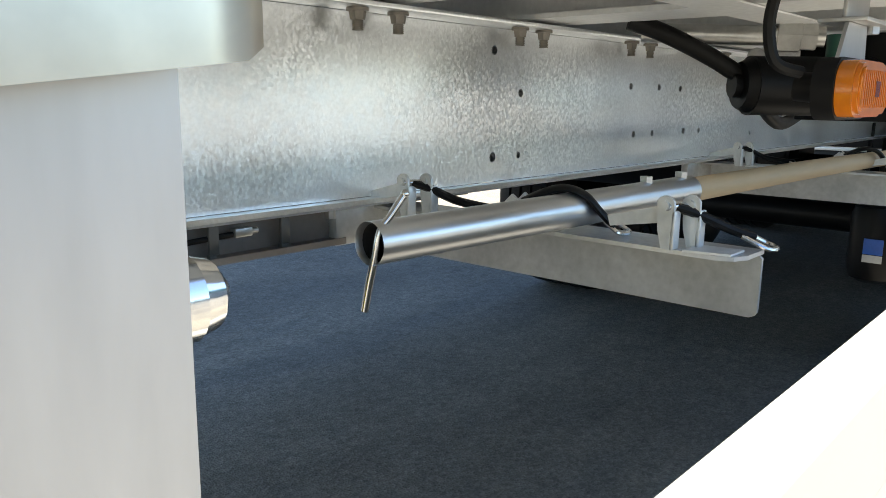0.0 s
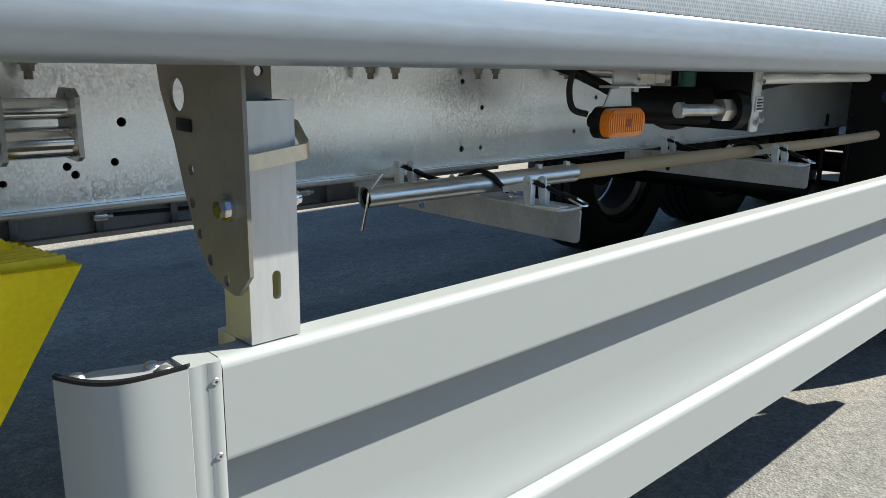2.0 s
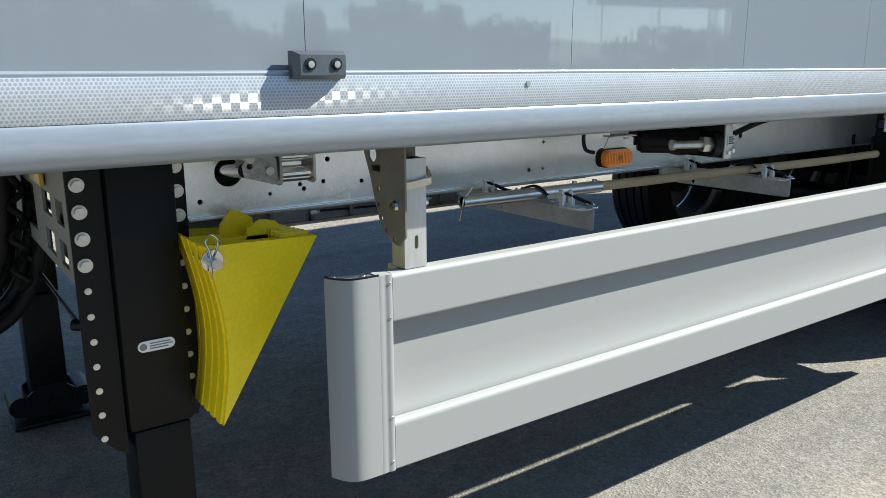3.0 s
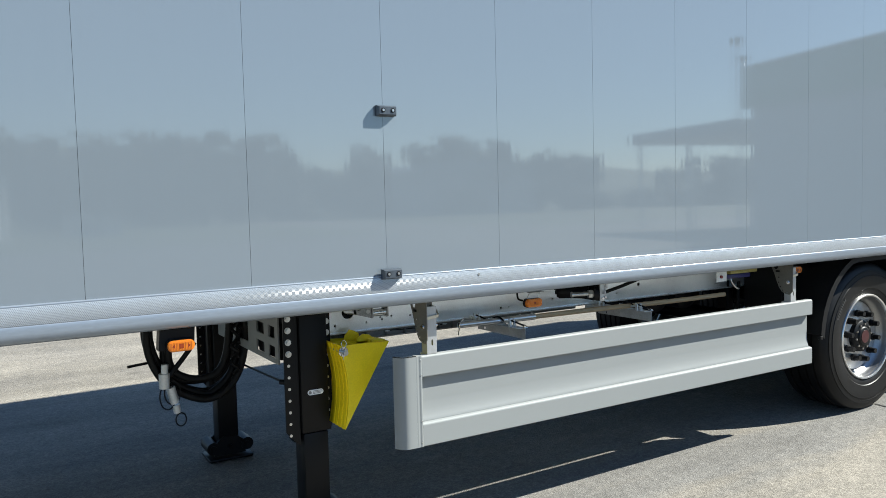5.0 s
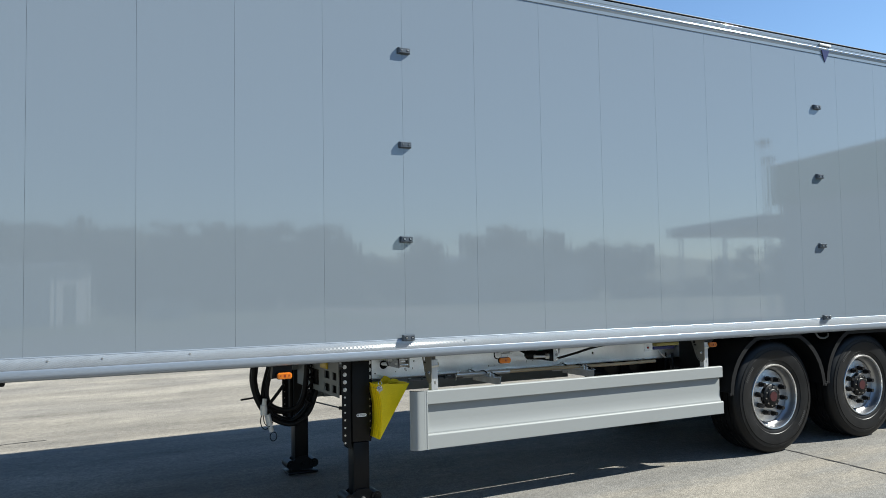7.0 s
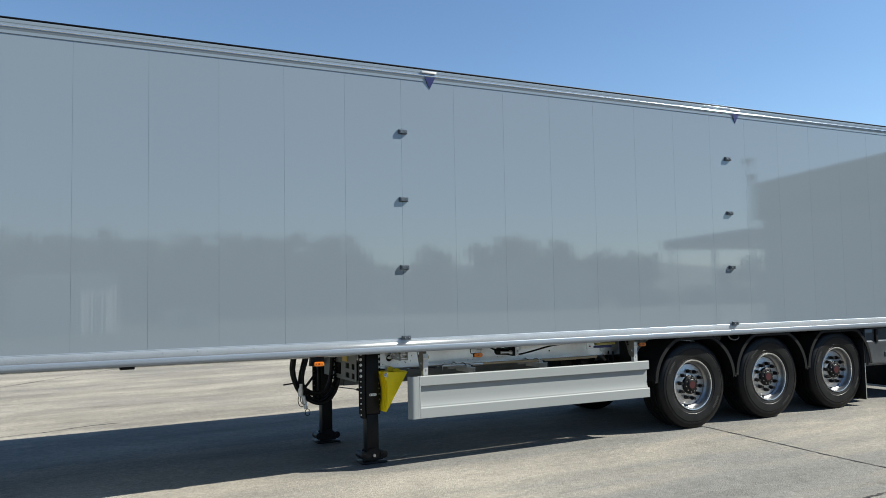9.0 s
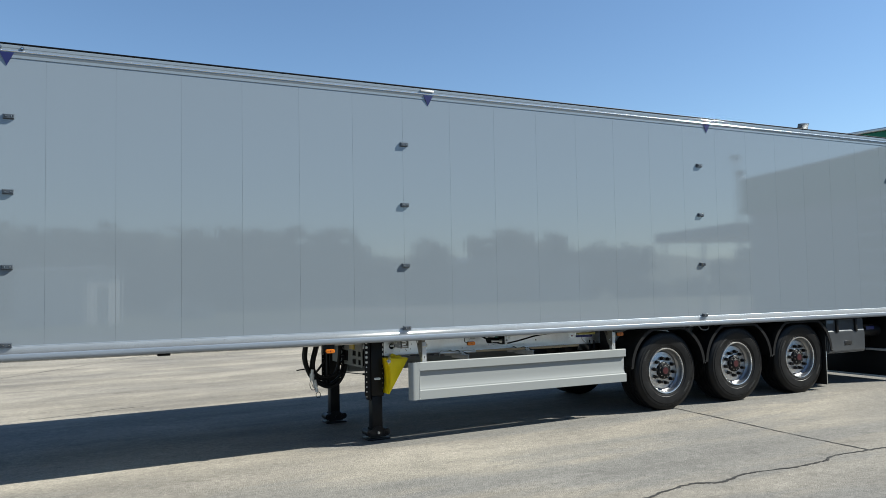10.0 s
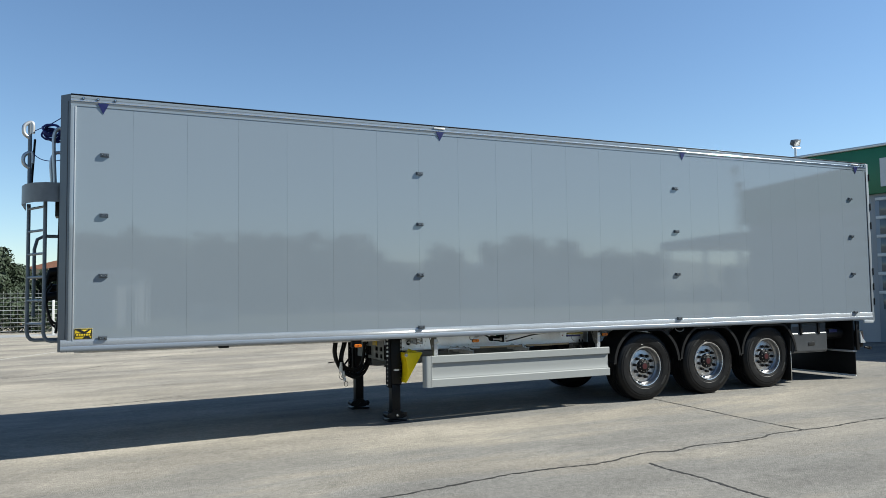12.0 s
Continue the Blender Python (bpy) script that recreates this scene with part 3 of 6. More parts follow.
def buffers():
    """Bevelled blocks with two countersunk screws, four to a column."""
    bm = nb()
    w, h, d = 0.046, 0.022, 0.029
    base = [(-w, -h), (w, -h), (w, h), (-w, h)]
    face = [(-w + 0.008, -h + 0.006), (w - 0.004, -h + 0.006), (w - 0.004, h - 0.006), (-w + 0.008, h - 0.006)]
    u = [bm.verts.new((x, 0, z)) for x, z in base]
    v = [bm.verts.new((x, -d * 0.55, z)) for x, z in base]
    f = [bm.verts.new((x, -d, z)) for x, z in face]
    for a, b in ((u, v), (v, f)):
        for i in range(4):
            j = (i + 1) % 4
            bm.faces.new((a[i], a[j], b[j], b[i]))
    bm.faces.new(f)
    bm.faces.new(u[::-1])
    body = finish(bm, "buffer_block", BUFFER, 20)
    bm = nb()
    cyl(bm, (0, -d + 0.001, 0.001), (0, -d - 0.0015, 0.001), 0.010, 14)
    cup = finish(bm, "screw_cup", PLASTIC)
    bm = nb()
    cyl(bm, (0, -d, 0.001), (0, -d - 0.004, 0.001), 0.0055, 12)
    screw = finish(bm, "screw", BOLT)
    for cx in (-3.905, 0.0, 4.465, 8.588):
        for cz in (1.250, 1.965, 2.648, 3.337):
            m = Matrix.Translation((cx, WALL_Y if cz > 1.3 else 0.0135, cz + (0.010 if cz < 1.3 else -0.004)))
            b = link("buffer_block", body, trailer, m, "dark grey bevelled buffer block with two screws")
            for x in (-0.021, 0.025):
                link("screw_cup", cup, b, m @ Matrix.Translation((x, 0, 0)))
                link("screw", screw, b, m @ Matrix.Translation((x, 0, 0)))


buffers()

# maker's plate: plain shapes only
bm = nb()
box(bm, -4.192, -4.012, 0.0195, 0.0238, 1.252, 1.372, 0.002)
badge = part("maker_plate", bm, YELLOW_DECAL, trailer, "yellow maker plate with black shapes")
bm = nb()
for r in ((-4.190, -4.014, 1.254, 1.260), (-4.190, -4.014, 1.364, 1.370), (-4.190, -4.184, 1.262, 1.362), (-4.020, -4.014, 1.262, 1.362)):
    box(bm, r[0], r[1], 0.0165, 0.0192, r[2], r[3])
box(bm, -4.180, -4.024, 0.0165, 0.0192, 1.286, 1.320)
prism(bm, [(-4.180, 1.362), (-4.128, 1.362), (-4.092, 1.338), (-4.050, 1.360), (-4.024, 1.360), (-4.072, 1.3215), (-4.115, 1.3215)], 0.0165, 0.0192, "y")
prism(bm, [(-4.110, 1.262), (-4.024, 1.262), (-4.045, 1.2845), (-4.085, 1.2845)], 0.0165, 0.0192, "y")
part("plate_print", bm, INK, badge)
bm = nb()
for k in range(6):
    box(bm, -4.172 + 0.0245 * k, -4.154 + 0.0245 * k, 0.0135, 0.0162, 1.293, 1.313)
part("plate_bars", bm, YELLOW_DECAL, badge)

# ---- chassis ----
RAIL_Y = 0.62


def chassis_rail(y, near):
    holes = []
    if near:
        for x, z, r in ((1.010, 1.085, 0.0060), (1.011, 0.949, 0.0065), (1.069, 1.032, 0.0055), (1.068, 0.949, 0.0045), (1.372, 1.046, 0.0055), (1.472, 1.046, 0.0055), (1.555, 1.045, 0.0055),
                        (1.390, 0.968, 0.0055), (1.456, 0.968, 0.0055), (1.580, 0.969, 0.0055), (1.647, 0.969, 0.0055), (1.910, 0.956, 0.004), (-0.012, 0.952, 0.0065), (0.322, 1.03, 0.007),
                        (0.162, 0.955, 0.005), (0.243, 0.972, 0.006), (0.253, 0.960, 0.006), (0.308, 0.974, 0.006), (0.42, 0.966, 0.006), (2.1, 1.0, 0.012)):
            holes.append(circle(x, z, r, 10))
        holes.append(circle(0.060, 1.016, 0.034, 24))
    bm = nb()
    plate(bm, [(-0.045, 0.917), (7.9, 0.917), (7.9, 1.112), (-0.045, 1.112)], holes, y, y + 0.008, "y")
    rail = part("chassis_rail", bm, GALV, trailer, "spangled galvanised steel chassis rail", smooth=0)
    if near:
        # added dark sheet behind the web, so the holes look shaded inside
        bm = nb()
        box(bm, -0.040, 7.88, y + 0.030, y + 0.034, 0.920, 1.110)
        part("hole_shade_sheet", bm, DARK, rail)
    s = -1 if near else 1
    bm = nb()
    prism(bm, [(y, 0.909), (y + s * 0.016, 0.909), (y + s * 0.019, 0.912), (y + s * 0.016, 0.9165), (y, 0.9165)], -0.045, 7.9)
    part("bottom_lip", bm, GALV, rail)
    bm = nb()
    box(bm, -0.045, 7.9, min(y, y + s * 0.05), max(y, y + s * 0.05), 1.1125, 1.1175, 0.001)
    part("top_flange", bm, GALV, rail)
    return rail


rail = chassis_rail(RAIL_Y, True)
chassis_rail(1.93, False)
stud = nb()
cyl(stud, (0, 0, 0), (0, 0, -0.005), 0.0125, 16)
cyl(stud, (0, 0, -0.005), (0, 0, -0.018), 0.0100, 6, 0.0085)
cyl(stud, (0, 0, -0.018), (0, 0, -0.034), 0.0056, 12)
for k in range(5):
    cyl(stud, (0, 0, -0.0195 - 0.0032 * k), (0, 0, -0.0212 - 0.0032 * k), 0.0066, 12)
stud = finish(stud, "threaded_stud", STUD)
for x in (0.128, 0.198, 0.433, 0.503, 0.750, 0.807, 1.023, 1.075, 1.311, 1.372, 1.61, 1.67, 1.97, 2.03, 2.3):
    link("threaded_stud", stud, rail, Matrix.Translation((x, RAIL_Y - 0.030, 1.112)) @ Matrix.Diagonal((0.9, 0.9, 0.64, 1.0)))

# end plate ahead of the rail, behind the leg
bm = nb()
plate(bm, [(-0.25, 0.925), (-0.047, 0.917), (-0.047, 1.112), (-0.25, 1.112)], [], 0.63, 0.638, "y")
part("gooseneck_plate", bm, GALV, trailer)
bm = nb()
box(bm, -4.2, -0.25, 0.63, 0.75, 1.06, 1.115, 0.004)
part("gooseneck_beam", bm, BEAM, trailer)
bm = nb()
box(bm, -4.2, -0.25, 1.80, 1.92, 1.06, 1.115, 0.004)
part("gooseneck_beam", bm, BEAM, trailer)

# ribbed cable channel under the rail
bm = nb()
prism(bm, [(0.668, 0.9085), (0.664, 0.9085), (0.664, 0.868), (0.643, 0.867), (0.642, 0.870), (0.640, 0.870), (0.640, 0.863), (0.668, 0.863)], -0.045, 0.775)
channel = part("cable_channel", bm, CHANNEL, trailer, "brownish grey steel cable channel with ribs")
rib = nb()
box(rib, -0.0055, 0.0055, 0.650, 0.6545, 0.8678, 0.9085, 0.001)
cyl(rib, (0, 0.653, 0.8678), (0, 0.653, 0.872), 0.0065, 6)
rib = finish(rib, "channel_rib", DULL)
for x in (0.065, 0.175, 0.290, 0.405, 0.505, 0.615, 0.700):
    link("channel_rib", rib, channel, Matrix.Translation((x, 0, 0)))
bm = nb()
sweep(bm, [(0.30, 0.655, 0.892), (0.42, 0.656, 0.888), (0.55, 0.655, 0.885), (0.60, 0.655, 0.887), (0.64, 0.654, 0.889)], 0.003, 8)
cable = part("cable", bm, STRAP, channel, "black cable with plug")
for x in (0.648, 0.292):
    bm = nb()
    box(bm, x - 0.010, x + 0.010, 0.648, 0.658, 0.886, 0.895, 0.001)
    cyl(bm, (x + 0.0105, 0.653, 0.8905), (x + 0.018, 0.653, 0.8905), 0.0035, 10)
    part("plug", bm, BOLT, cable)
bm = nb()
cyl(bm, (0.753, 0.640, 0.9085), (0.753, 0.640, 0.904), 0.0085, 14)
cyl(bm, (0.753, 0.640, 0.904), (0.753, 0.640, 0.894), 0.0060, 6)
part("channel_bolt", bm, BOLT, channel)

# floor bearers
bm = nb()
prism(bm, [(-0.05, 0), (0.05, 0), (0.05, 0.006), (0.004, 0.010), (0.004, 0.072), (-0.004, 0.072), (-0.004, 0.010), (-0.05, 0.006)], 0.153, FAR_Y - 0.145, "y")
bearer = finish(bm, "floor_bearer", LIGHT_ALU)
for k in range(-16, 27):
    link("floor_bearer", bearer, trailer, Matrix.Translation((0.775 + 0.305 * k, 0, 1.1225)))
bm = nb()
prism(bm, [(0.30, 1.1195), (0.36, 1.1195), (0.36, 1.1215), (0.30, 1.1215)], -0.3, 3.3)
part("floor_strip", bm, LIGHT_ALU, trailer)


# ---- side guard ----
def side_guard(far=False):
    """Three planks, a rounded cap in front, a joining strip; on the far side mirrored, without the lower plank."""
    xa, xb = 0.190, 3.145
    foot = 0.5478 if far else 0.4355
    parts_before = set(bpy.data.objects)
    bm = nb()
    prism(bm, tight([(0.120, 0.760), (0.095, 0.762), (0.094, 0.765), (0.094, 0.852), (0.097, 0.858), (0.103, 0.861), (0.128, 0.861), (0.128, 0.760)]), xa, xb)
    guard = part("side_guard", bm, GUARD, trailer, "pale anodised aluminium side guard of three planks")
    bm = nb()
    prism(bm, tight([(0.112, 0.5478), (0.112, 0.5515), (0.1155, 0.562), (0.120, 0.580), (0.1235, 0.605), (0.125, 0.64), (0.125, 0.7595), (0.131, 0.7595), (0.131, 0.5478)], long=0.05), xa, xb - 0.012)
    part("centre_plank", bm, GUARD, guard)
    if not far:
        bm = nb()
        prism(bm, tight([(0.131, 0.5475), (0.1115, 0.5472), (0.1010, 0.5445), (0.0960, 0.5405), (0.094, 0.534), (0.094, 0.439), (0.098, 0.435), (0.131, 0.435)]), xa, xb)
        part("lower_plank", bm, GUARD, guard)
    # rounded front cap
    bend = [(k / 15) ** 0.6 for k in range(16)]
    arc = [(0.158 - 0.092 * u, 0.094 + 0.052 * u ** 5) for u in bend]
    inner = [(x + 0.003 + 0.002 * (0.16 - x), y + 0.003) for x, y in reversed(arc)]
    bm = nb()
    prism(bm, arc + inner, foot, 0.860, "z")
    cap = part("rounded_end_cap", bm, GUARD, guard, "rounded front end cap")
    lid = [(0.158 - 0.087 * u, 0.099 + 0.048 * u ** 5) for u in bend] + [(0.100, 0.150), (0.158, 0.132)]
    bm = nb()
    prism(bm, lid, 0.853, 0.857, "z")
    part("end_lid", bm, STAY, cap)
    bm = nb()
    prism(bm, [(x, y) for x, y in arc] + [(x + 0.004, y + 0.004) for x, y in reversed(arc)], 0.8605, 0.8635, "z")
    part("black_edging", bm, PLASTIC, cap)
    for x, y in ((0.084, 0.143), (0.141, 0.128), (0.145, 0.1115)):
        bm = nb()
        cyl(bm, (x, y, 0.857), (x, y, 0.8585), 0.0072, 14)
        cyl(bm, (x, y, 0.8585), (x, y, 0.8605), 0.0068, 14, 0.0052)
        cyl(bm, (x, y, 0.8605), (x, y, 0.8614), 0.0052, 14, 0.0020)
        part("lid_screw", bm, BOLT, cap)
    # joining strip with rivets
    bm = nb()
    prism(bm, [(0.1585, 0.100), (0.1585, 0.0945), (0.164, 0.0935), (0.169, 0.0945), (0.176, 0.0945), (0.179, 0.0930), (0.186, 0.0930), (0.189, 0.0940), (0.1895, 0.129), (0.1585, 0.129)], foot, 0.8605, "z")
    strip = part("joining_strip", bm, GUARD, guard)
    for z in (0.842, 0.770, 0.556) if far else (0.842, 0.770, 0.556, 0.456):
        bm = nb()
        cyl(bm, (0.1825, 0.0932, z), (0.1825, 0.0919, z), 0.0040, 14, 0.0030)
        part("rivet", bm, BOLT, strip)
        bm = nb()
        cyl(bm, (0.1825, 0.0919, z), (0.1825, 0.0917, z), 0.0013, 8)
        part("rivet_core", bm, DARK, strip)
    if far:
        for ob in set(bpy.data.objects) - parts_before:
            for v in ob.data.vertices:
                v.co.y = FAR_Y + 0.014 - v.co.y
            ob.data.flip_normals()
    return guard


side_guard()
side_guard(True)


def guard_stay(x):
    """An upright with a slot, a drilled bracket plate behind it, a strap and bolts."""
    w = 0.0262
    bm = nb()
    plate(bm, [(x - w, 0.8625), (x + w, 0.8625), (x + w, 1.083), (x - w, 1.083)], [slot(x + 0.002, 0.915, 0.009, 0.028)], 0.1025, 0.1065, "y")
    for s in (-1, 1):
        box(bm, x + s * w - (0.004 if s > 0 else 0), x + s * w + (0 if s > 0 else 0.004), 0.1067, 0.150, 0.8625, 1.083)
    box(bm, x - w, x + w, 0.1345, 0.170, 0.60, 0.862, 0.002)
    stay = part("guard_stay", bm, STAY, trailer, "satin aluminium upright with a slot")
    out = [(0.083, 0.933), (0.104, 0.9115), (0.112, 0.910), (0.131, 0.9135), (0.160, 0.925), (0.181, 0.952), (0.201, 0.998), (0.215, 1.038), (0.24, 1.09), (0.245, 1.117), (0.083, 1.117)]
    holes = [circle(0.205, 1.085, 0.016, 16), circle(0.184, 1.017, 0.0055, 12), circle(0.185, 0.985, 0.0055, 12), circle(0.173, 0.957, 0.0055, 12), circle(0.155, 0.935, 0.0055, 12), circle(0.125, 0.921, 0.0055, 12)]
    bm = nb()
    plate(bm, out, holes, x - w - 0.010, x - w - 0.006, "x")
    part("bracket_plate", bm, BRONZE, stay, "drilled grey bracket plate")
    bm = nb()
    box(bm, x - w - 0.0125, x - w - 0.0105, 0.175, 0.205, 1.052, 1.064, 0.001)
    part("stamp", bm, BLACK, stay)
    bm = nb()
    cyl(bm, (x - w - 0.005, 0.114, 0.990), (x - w - 0.014, 0.114, 0.990), 0.012, 18)
    cyl(bm, (x - w - 0.014, 0.114, 0.990), (x - w - 0.022, 0.114, 0.990), 0.008, 6)
    part("bolt_head", bm, CHROME, stay, "bright steel bolt head")
    bm = nb()
    cyl(bm, (x + w, 0.1235, 0.990), (x + w + 0.003, 0.1235, 0.990), 0.0100, 18)
    cyl(bm, (x + w + 0.003, 0.1235, 0.990), (x + w + 0.011, 0.1235, 0.990), 0.0084, 18)
    cyl(bm, (x + w + 0.011, 0.1235, 0.990), (x + w + 0.0155, 0.1235, 0.990), 0.0080, 18, 0.0068)
    cyl(bm, (x + w + 0.0155, 0.1235, 0.990), (x + w + 0.0185, 0.1235, 0.990), 0.0068, 18, 0.003)
    part("bolt_nut", bm, CHROME, stay, "bright steel dome nut")
    bm = nb()
    strap = [(x - w - 0.006, 0.108), (x - w - 0.006, 0.094), (x - w + 0.002, 0.089), (x + w - 0.004, 0.088), (x + w + 0.003, 0.089), (x + w + 0.009, 0.094), (x + w + 0.012, 0.115), (x + w + 0.004, 0.125)]
    prism(bm, strap + [(a + (0.003 if a < x else -0.003), b + 0.003) for a, b in reversed(strap)], 1.031, 1.045, "z")
    for v in bm.verts:
        v.co.z += max(0.0, v.co.y - 0.092) * 0.75 - 0.0065 * (x + w - v.co.x) / (2 * w)
    part("hold_strap", bm, BRASS, stay, "yellowish bent metal strap")
    bm = nb()
    plate(bm, [(x - w - 0.006, 1.045), (x + w + 0.004, 1.045), (x + w + 0.004, 1.117), (x - w - 0.006, 1.117)], [circle(x - 0.010, 1.098, 0.012, 16, 0.8), circle(x + 0.017, 1.108, 0.005, 10)], 0.146, 0.150, "y")
    part("back_plate", bm, BRONZE, stay)
    return stay


guard_stay(0.2508)
guard_stay(2.956)


# ---- landing legs ----
def landing_leg(near):
    """Outer tube with a drilled flange, inner tube, foot."""
    g = fall(-0.2)

    def my(y):
        return y if near else FAR_Y + 0.045 - y

    dx = 0.0 if near else -0.068

    def bx(bm, x0, x1, y0, y1, z0, z1, b=0.003):
        a, c = sorted((my(y0), my(y1)))
        return box(bm, x0 + dx, x1 + dx, a, c, z0, z1, b)

    bm = nb()
    bx(bm, -0.232, -0.088, 0.542, 0.69, 0.455, 1.117, 0.010)
    bx(bm, -0.262, -0.2322, 0.575, 0.66, 0.41, 1.117, 0.006)
    leg = part("landing_leg", bm, BLACK, trailer, "black painted landing leg standing on its foot")
    bm = nb()
    a, c = sorted((my(0.570), my(0.562)))
    holes = [circle(-0.283 + dx, 1.08 - 0.057 * k, 0.009 if k < 5 else 0.0065, 10) for k in range(12)]
    plate(bm, [(u + dx, v) for u, v in ((-0.305, 0.47), (-0.262, 0.42), (-0.235, 0.40), (-0.235, 1.117), (-0.305, 1.117))], holes, a, c, "y")
    part("drilled_flange", bm, BLACK, leg)
    bolt = nb()
    s = -1 if near else 1
    cyl(bolt, (0, 0, 0), (0, s * 0.004, 0), 0.0155, 16)
    cyl(bolt, (0, s * 0.004, 0), (0, s * 0.013, 0), 0.011, 6)
    bolt = finish(bolt, "flange_bolt", BOLT)
    for k in range(5):
        link("flange_bolt", bolt, leg, Matrix.Translation((-0.283 + dx, my(0.5615), 1.08 - 0.057 * k)))
    small = nb()
    cyl(small, (0, 0, 0), (0, s * 0.002, 0), 0.0075, 12)
    small = finish(small, "flange_rivet", BOLT)
    for k in range(5, 12):
        link("flange_rivet", small, leg, Matrix.Translation((-0.283 + dx, my(0.5615), 1.08 - 0.057 * k)))
    if near:
        bm = nb()
        plate(bm, [(-0.0878, 0.44), (-0.060, 0.44), (-0.0495, 0.50), (-0.0495, 1.117), (-0.0878, 1.117)], [], 0.600, 0.606, "y")
        part("bolt_flange", bm, BLACK, leg)
        for k in range(11):
            link("flange_bolt" if k < 4 else "flange_rivet", bolt if k < 4 else small, leg, Matrix.Translation((-0.070, 0.5995, 1.099 - 0.056 * k)))
    bm = nb()
    bx(bm, -0.222, -0.094, 0.552, 0.68, g + 0.10, 0.452, 0.008)
    part("inner_tube", bm, BLACK, leg)
    bm = nb()
    cx, cy = -0.155 + dx, my(0.616)
    # rocker foot: side cheeks, pivot, dished plate
    for s2 in (-1, 1):
        prism(bm, [(cx - 0.10, g + 0.035), (cx + 0.10, g + 0.035), (cx + 0.085, g + 0.12), (cx + 0.04, g + 0.155), (cx - 0.04, g + 0.155), (cx - 0.085, g + 0.12)], cy + s2 * 0.070 - 0.005, cy + s2 * 0.070 + 0.005, "y")
    box(bm, cx - 0.140, cx + 0.140, cy - 0.110, cy + 0.110, g + 0.004, g + 0.026, 0.010)
    for s2 in (-1, 1):
        cyl(bm, (cx + s2 * 0.108, cy - 0.085, g + 0.088), (cx + s2 * 0.108, cy + 0.085, g + 0.088), 0.040, 16)
        cyl(bm, (cx + s2 * 0.108, cy - 0.094, g + 0.088), (cx + s2 * 0.108, cy + 0.094, g + 0.088), 0.020, 12)
    part("foot", bm, BLACK, leg, "black rocking steel foot")
    bm = nb()
    cyl(bm, (cx, cy - 0.095, g + 0.085), (cx, cy + 0.095, g + 0.085), 0.015, 12)
    part("pivot_pin", bm, BOLT if near else BLACK, leg)
    if near:
        bm = nb()
        n = 10
        pts = [(-0.187 - 0.0125 * math.sin(math.pi * i / n), 0.655 + 0.0125 * math.cos(math.pi * i / n)) for i in range(n + 1)]
        pts += [(-0.131 + 0.0125 * math.sin(math.pi * i / n), 0.655 - 0.0125 * math.cos(math.pi * i / n)) for i in range(n + 1)]
        prism(bm, pts, 0.5385, 0.5415, "y")
        lab = part("leg_label", bm, BRIGHT_WHITE, leg, "small white oval label with grey bars")
        bm = nb()
        cyl(bm, (-0.188, 0.5384, 0.655), (-0.188, 0.5374, 0.655), 0.008, 14)
        for k, w in enumerate((0.046, 0.050, 0.040)):
            box(bm, -0.174, -0.174 + w, 0.5374, 0.5384, 0.660 - 0.006 * k, 0.6625 - 0.006 * k)
        part("label_bars", bm, surface("grey_print", (0.25, 0.25, 0.25), 0.5, 0, 0.1, 20) if "grey_print" not in bpy.data.materials else bpy.data.materials["grey_print"], lab)
    return leg


landing_leg(True)
landing_leg(False)

# cross brace with windows between the legs
bm = nb()
plate(bm, [(0.70, 0.775), (1.83, 0.775), (1.83, 1.06), (1.60, 1.117), (0.95, 1.117), (0.70, 1.06)],
      [[(0.75, 0.80), (0.85, 0.80), (0.85, 0.86), (0.75, 0.86)], [(0.75, 0.90), (0.85, 0.90), (0.85, 0.96), (0.75, 0.96)], [(0.92, 0.80), (1.05, 0.80), (1.05, 0.86), (0.92, 0.86)],
       [(0.92, 0.90), (1.05, 0.90), (1.05, 0.96), (0.92, 0.96)], [(1.2, 0.82), (1.4, 0.82), (1.4, 0.95), (1.2, 0.95)]], -0.285, -0.277, "x")
brace = part("cross_brace", bm, GUARD, trailer, "pale cut-out cross brace between the legs")
bm = nb()
box(bm, -0.300, -0.288, 0.95, 1.12, 0.975, 1.05, 0.004)
part("yellow_sticker", bm, YELLOW_DECAL, brace)
bm = nb()
box(bm, -0.2, -0.12, 1.12, 1.20, 0.80, 0.90, 0.01)
part("yellow_box", bm, YELLOW, brace)
# added black block that keeps bright ground from showing through the cut-outs
bm = nb()
box(bm, -0.262, -0.13, 0.735, 1.09, 0.788, 0.972, 0.008)
part("black_backing_box", bm, PLASTIC, brace, "plain black box added to darken the brace's cut-outs")
bm = nb()
box(bm, -0.40, -0.12, 1.800, 1.808, 0.90, 1.110, 0.002)
part("pale_bracket", bm, GUARD, trailer, "pale bracket plate above the far leg")
bm = nb()
cyl(bm, (-0.17, 0.69, 0.80), (-0.17, 1.86, 0.80), 0.012, 12)
part("cross_shaft", bm, BLACK, trailer, "thin black cross shaft between the legs")
bm = nb()
cyl(bm, (-0.262, 1.76, 0.640), (-0.30, 0.60, 0.712), 0.0055, 8)
cyl(bm, (-0.312, 0.610, 0.713), (-0.285, 0.588, 0.711), 0.013, 12)
part("brake_cable", bm, BLACK, trailer, "thin black cable between the legs")
bm = nb()
cyl(bm, (-0.885, 1.40, 0.723), (-0.775, 1.40, 0.733), 0.0075, 8)
part("crank_handle", bm, BLACK, trailer)

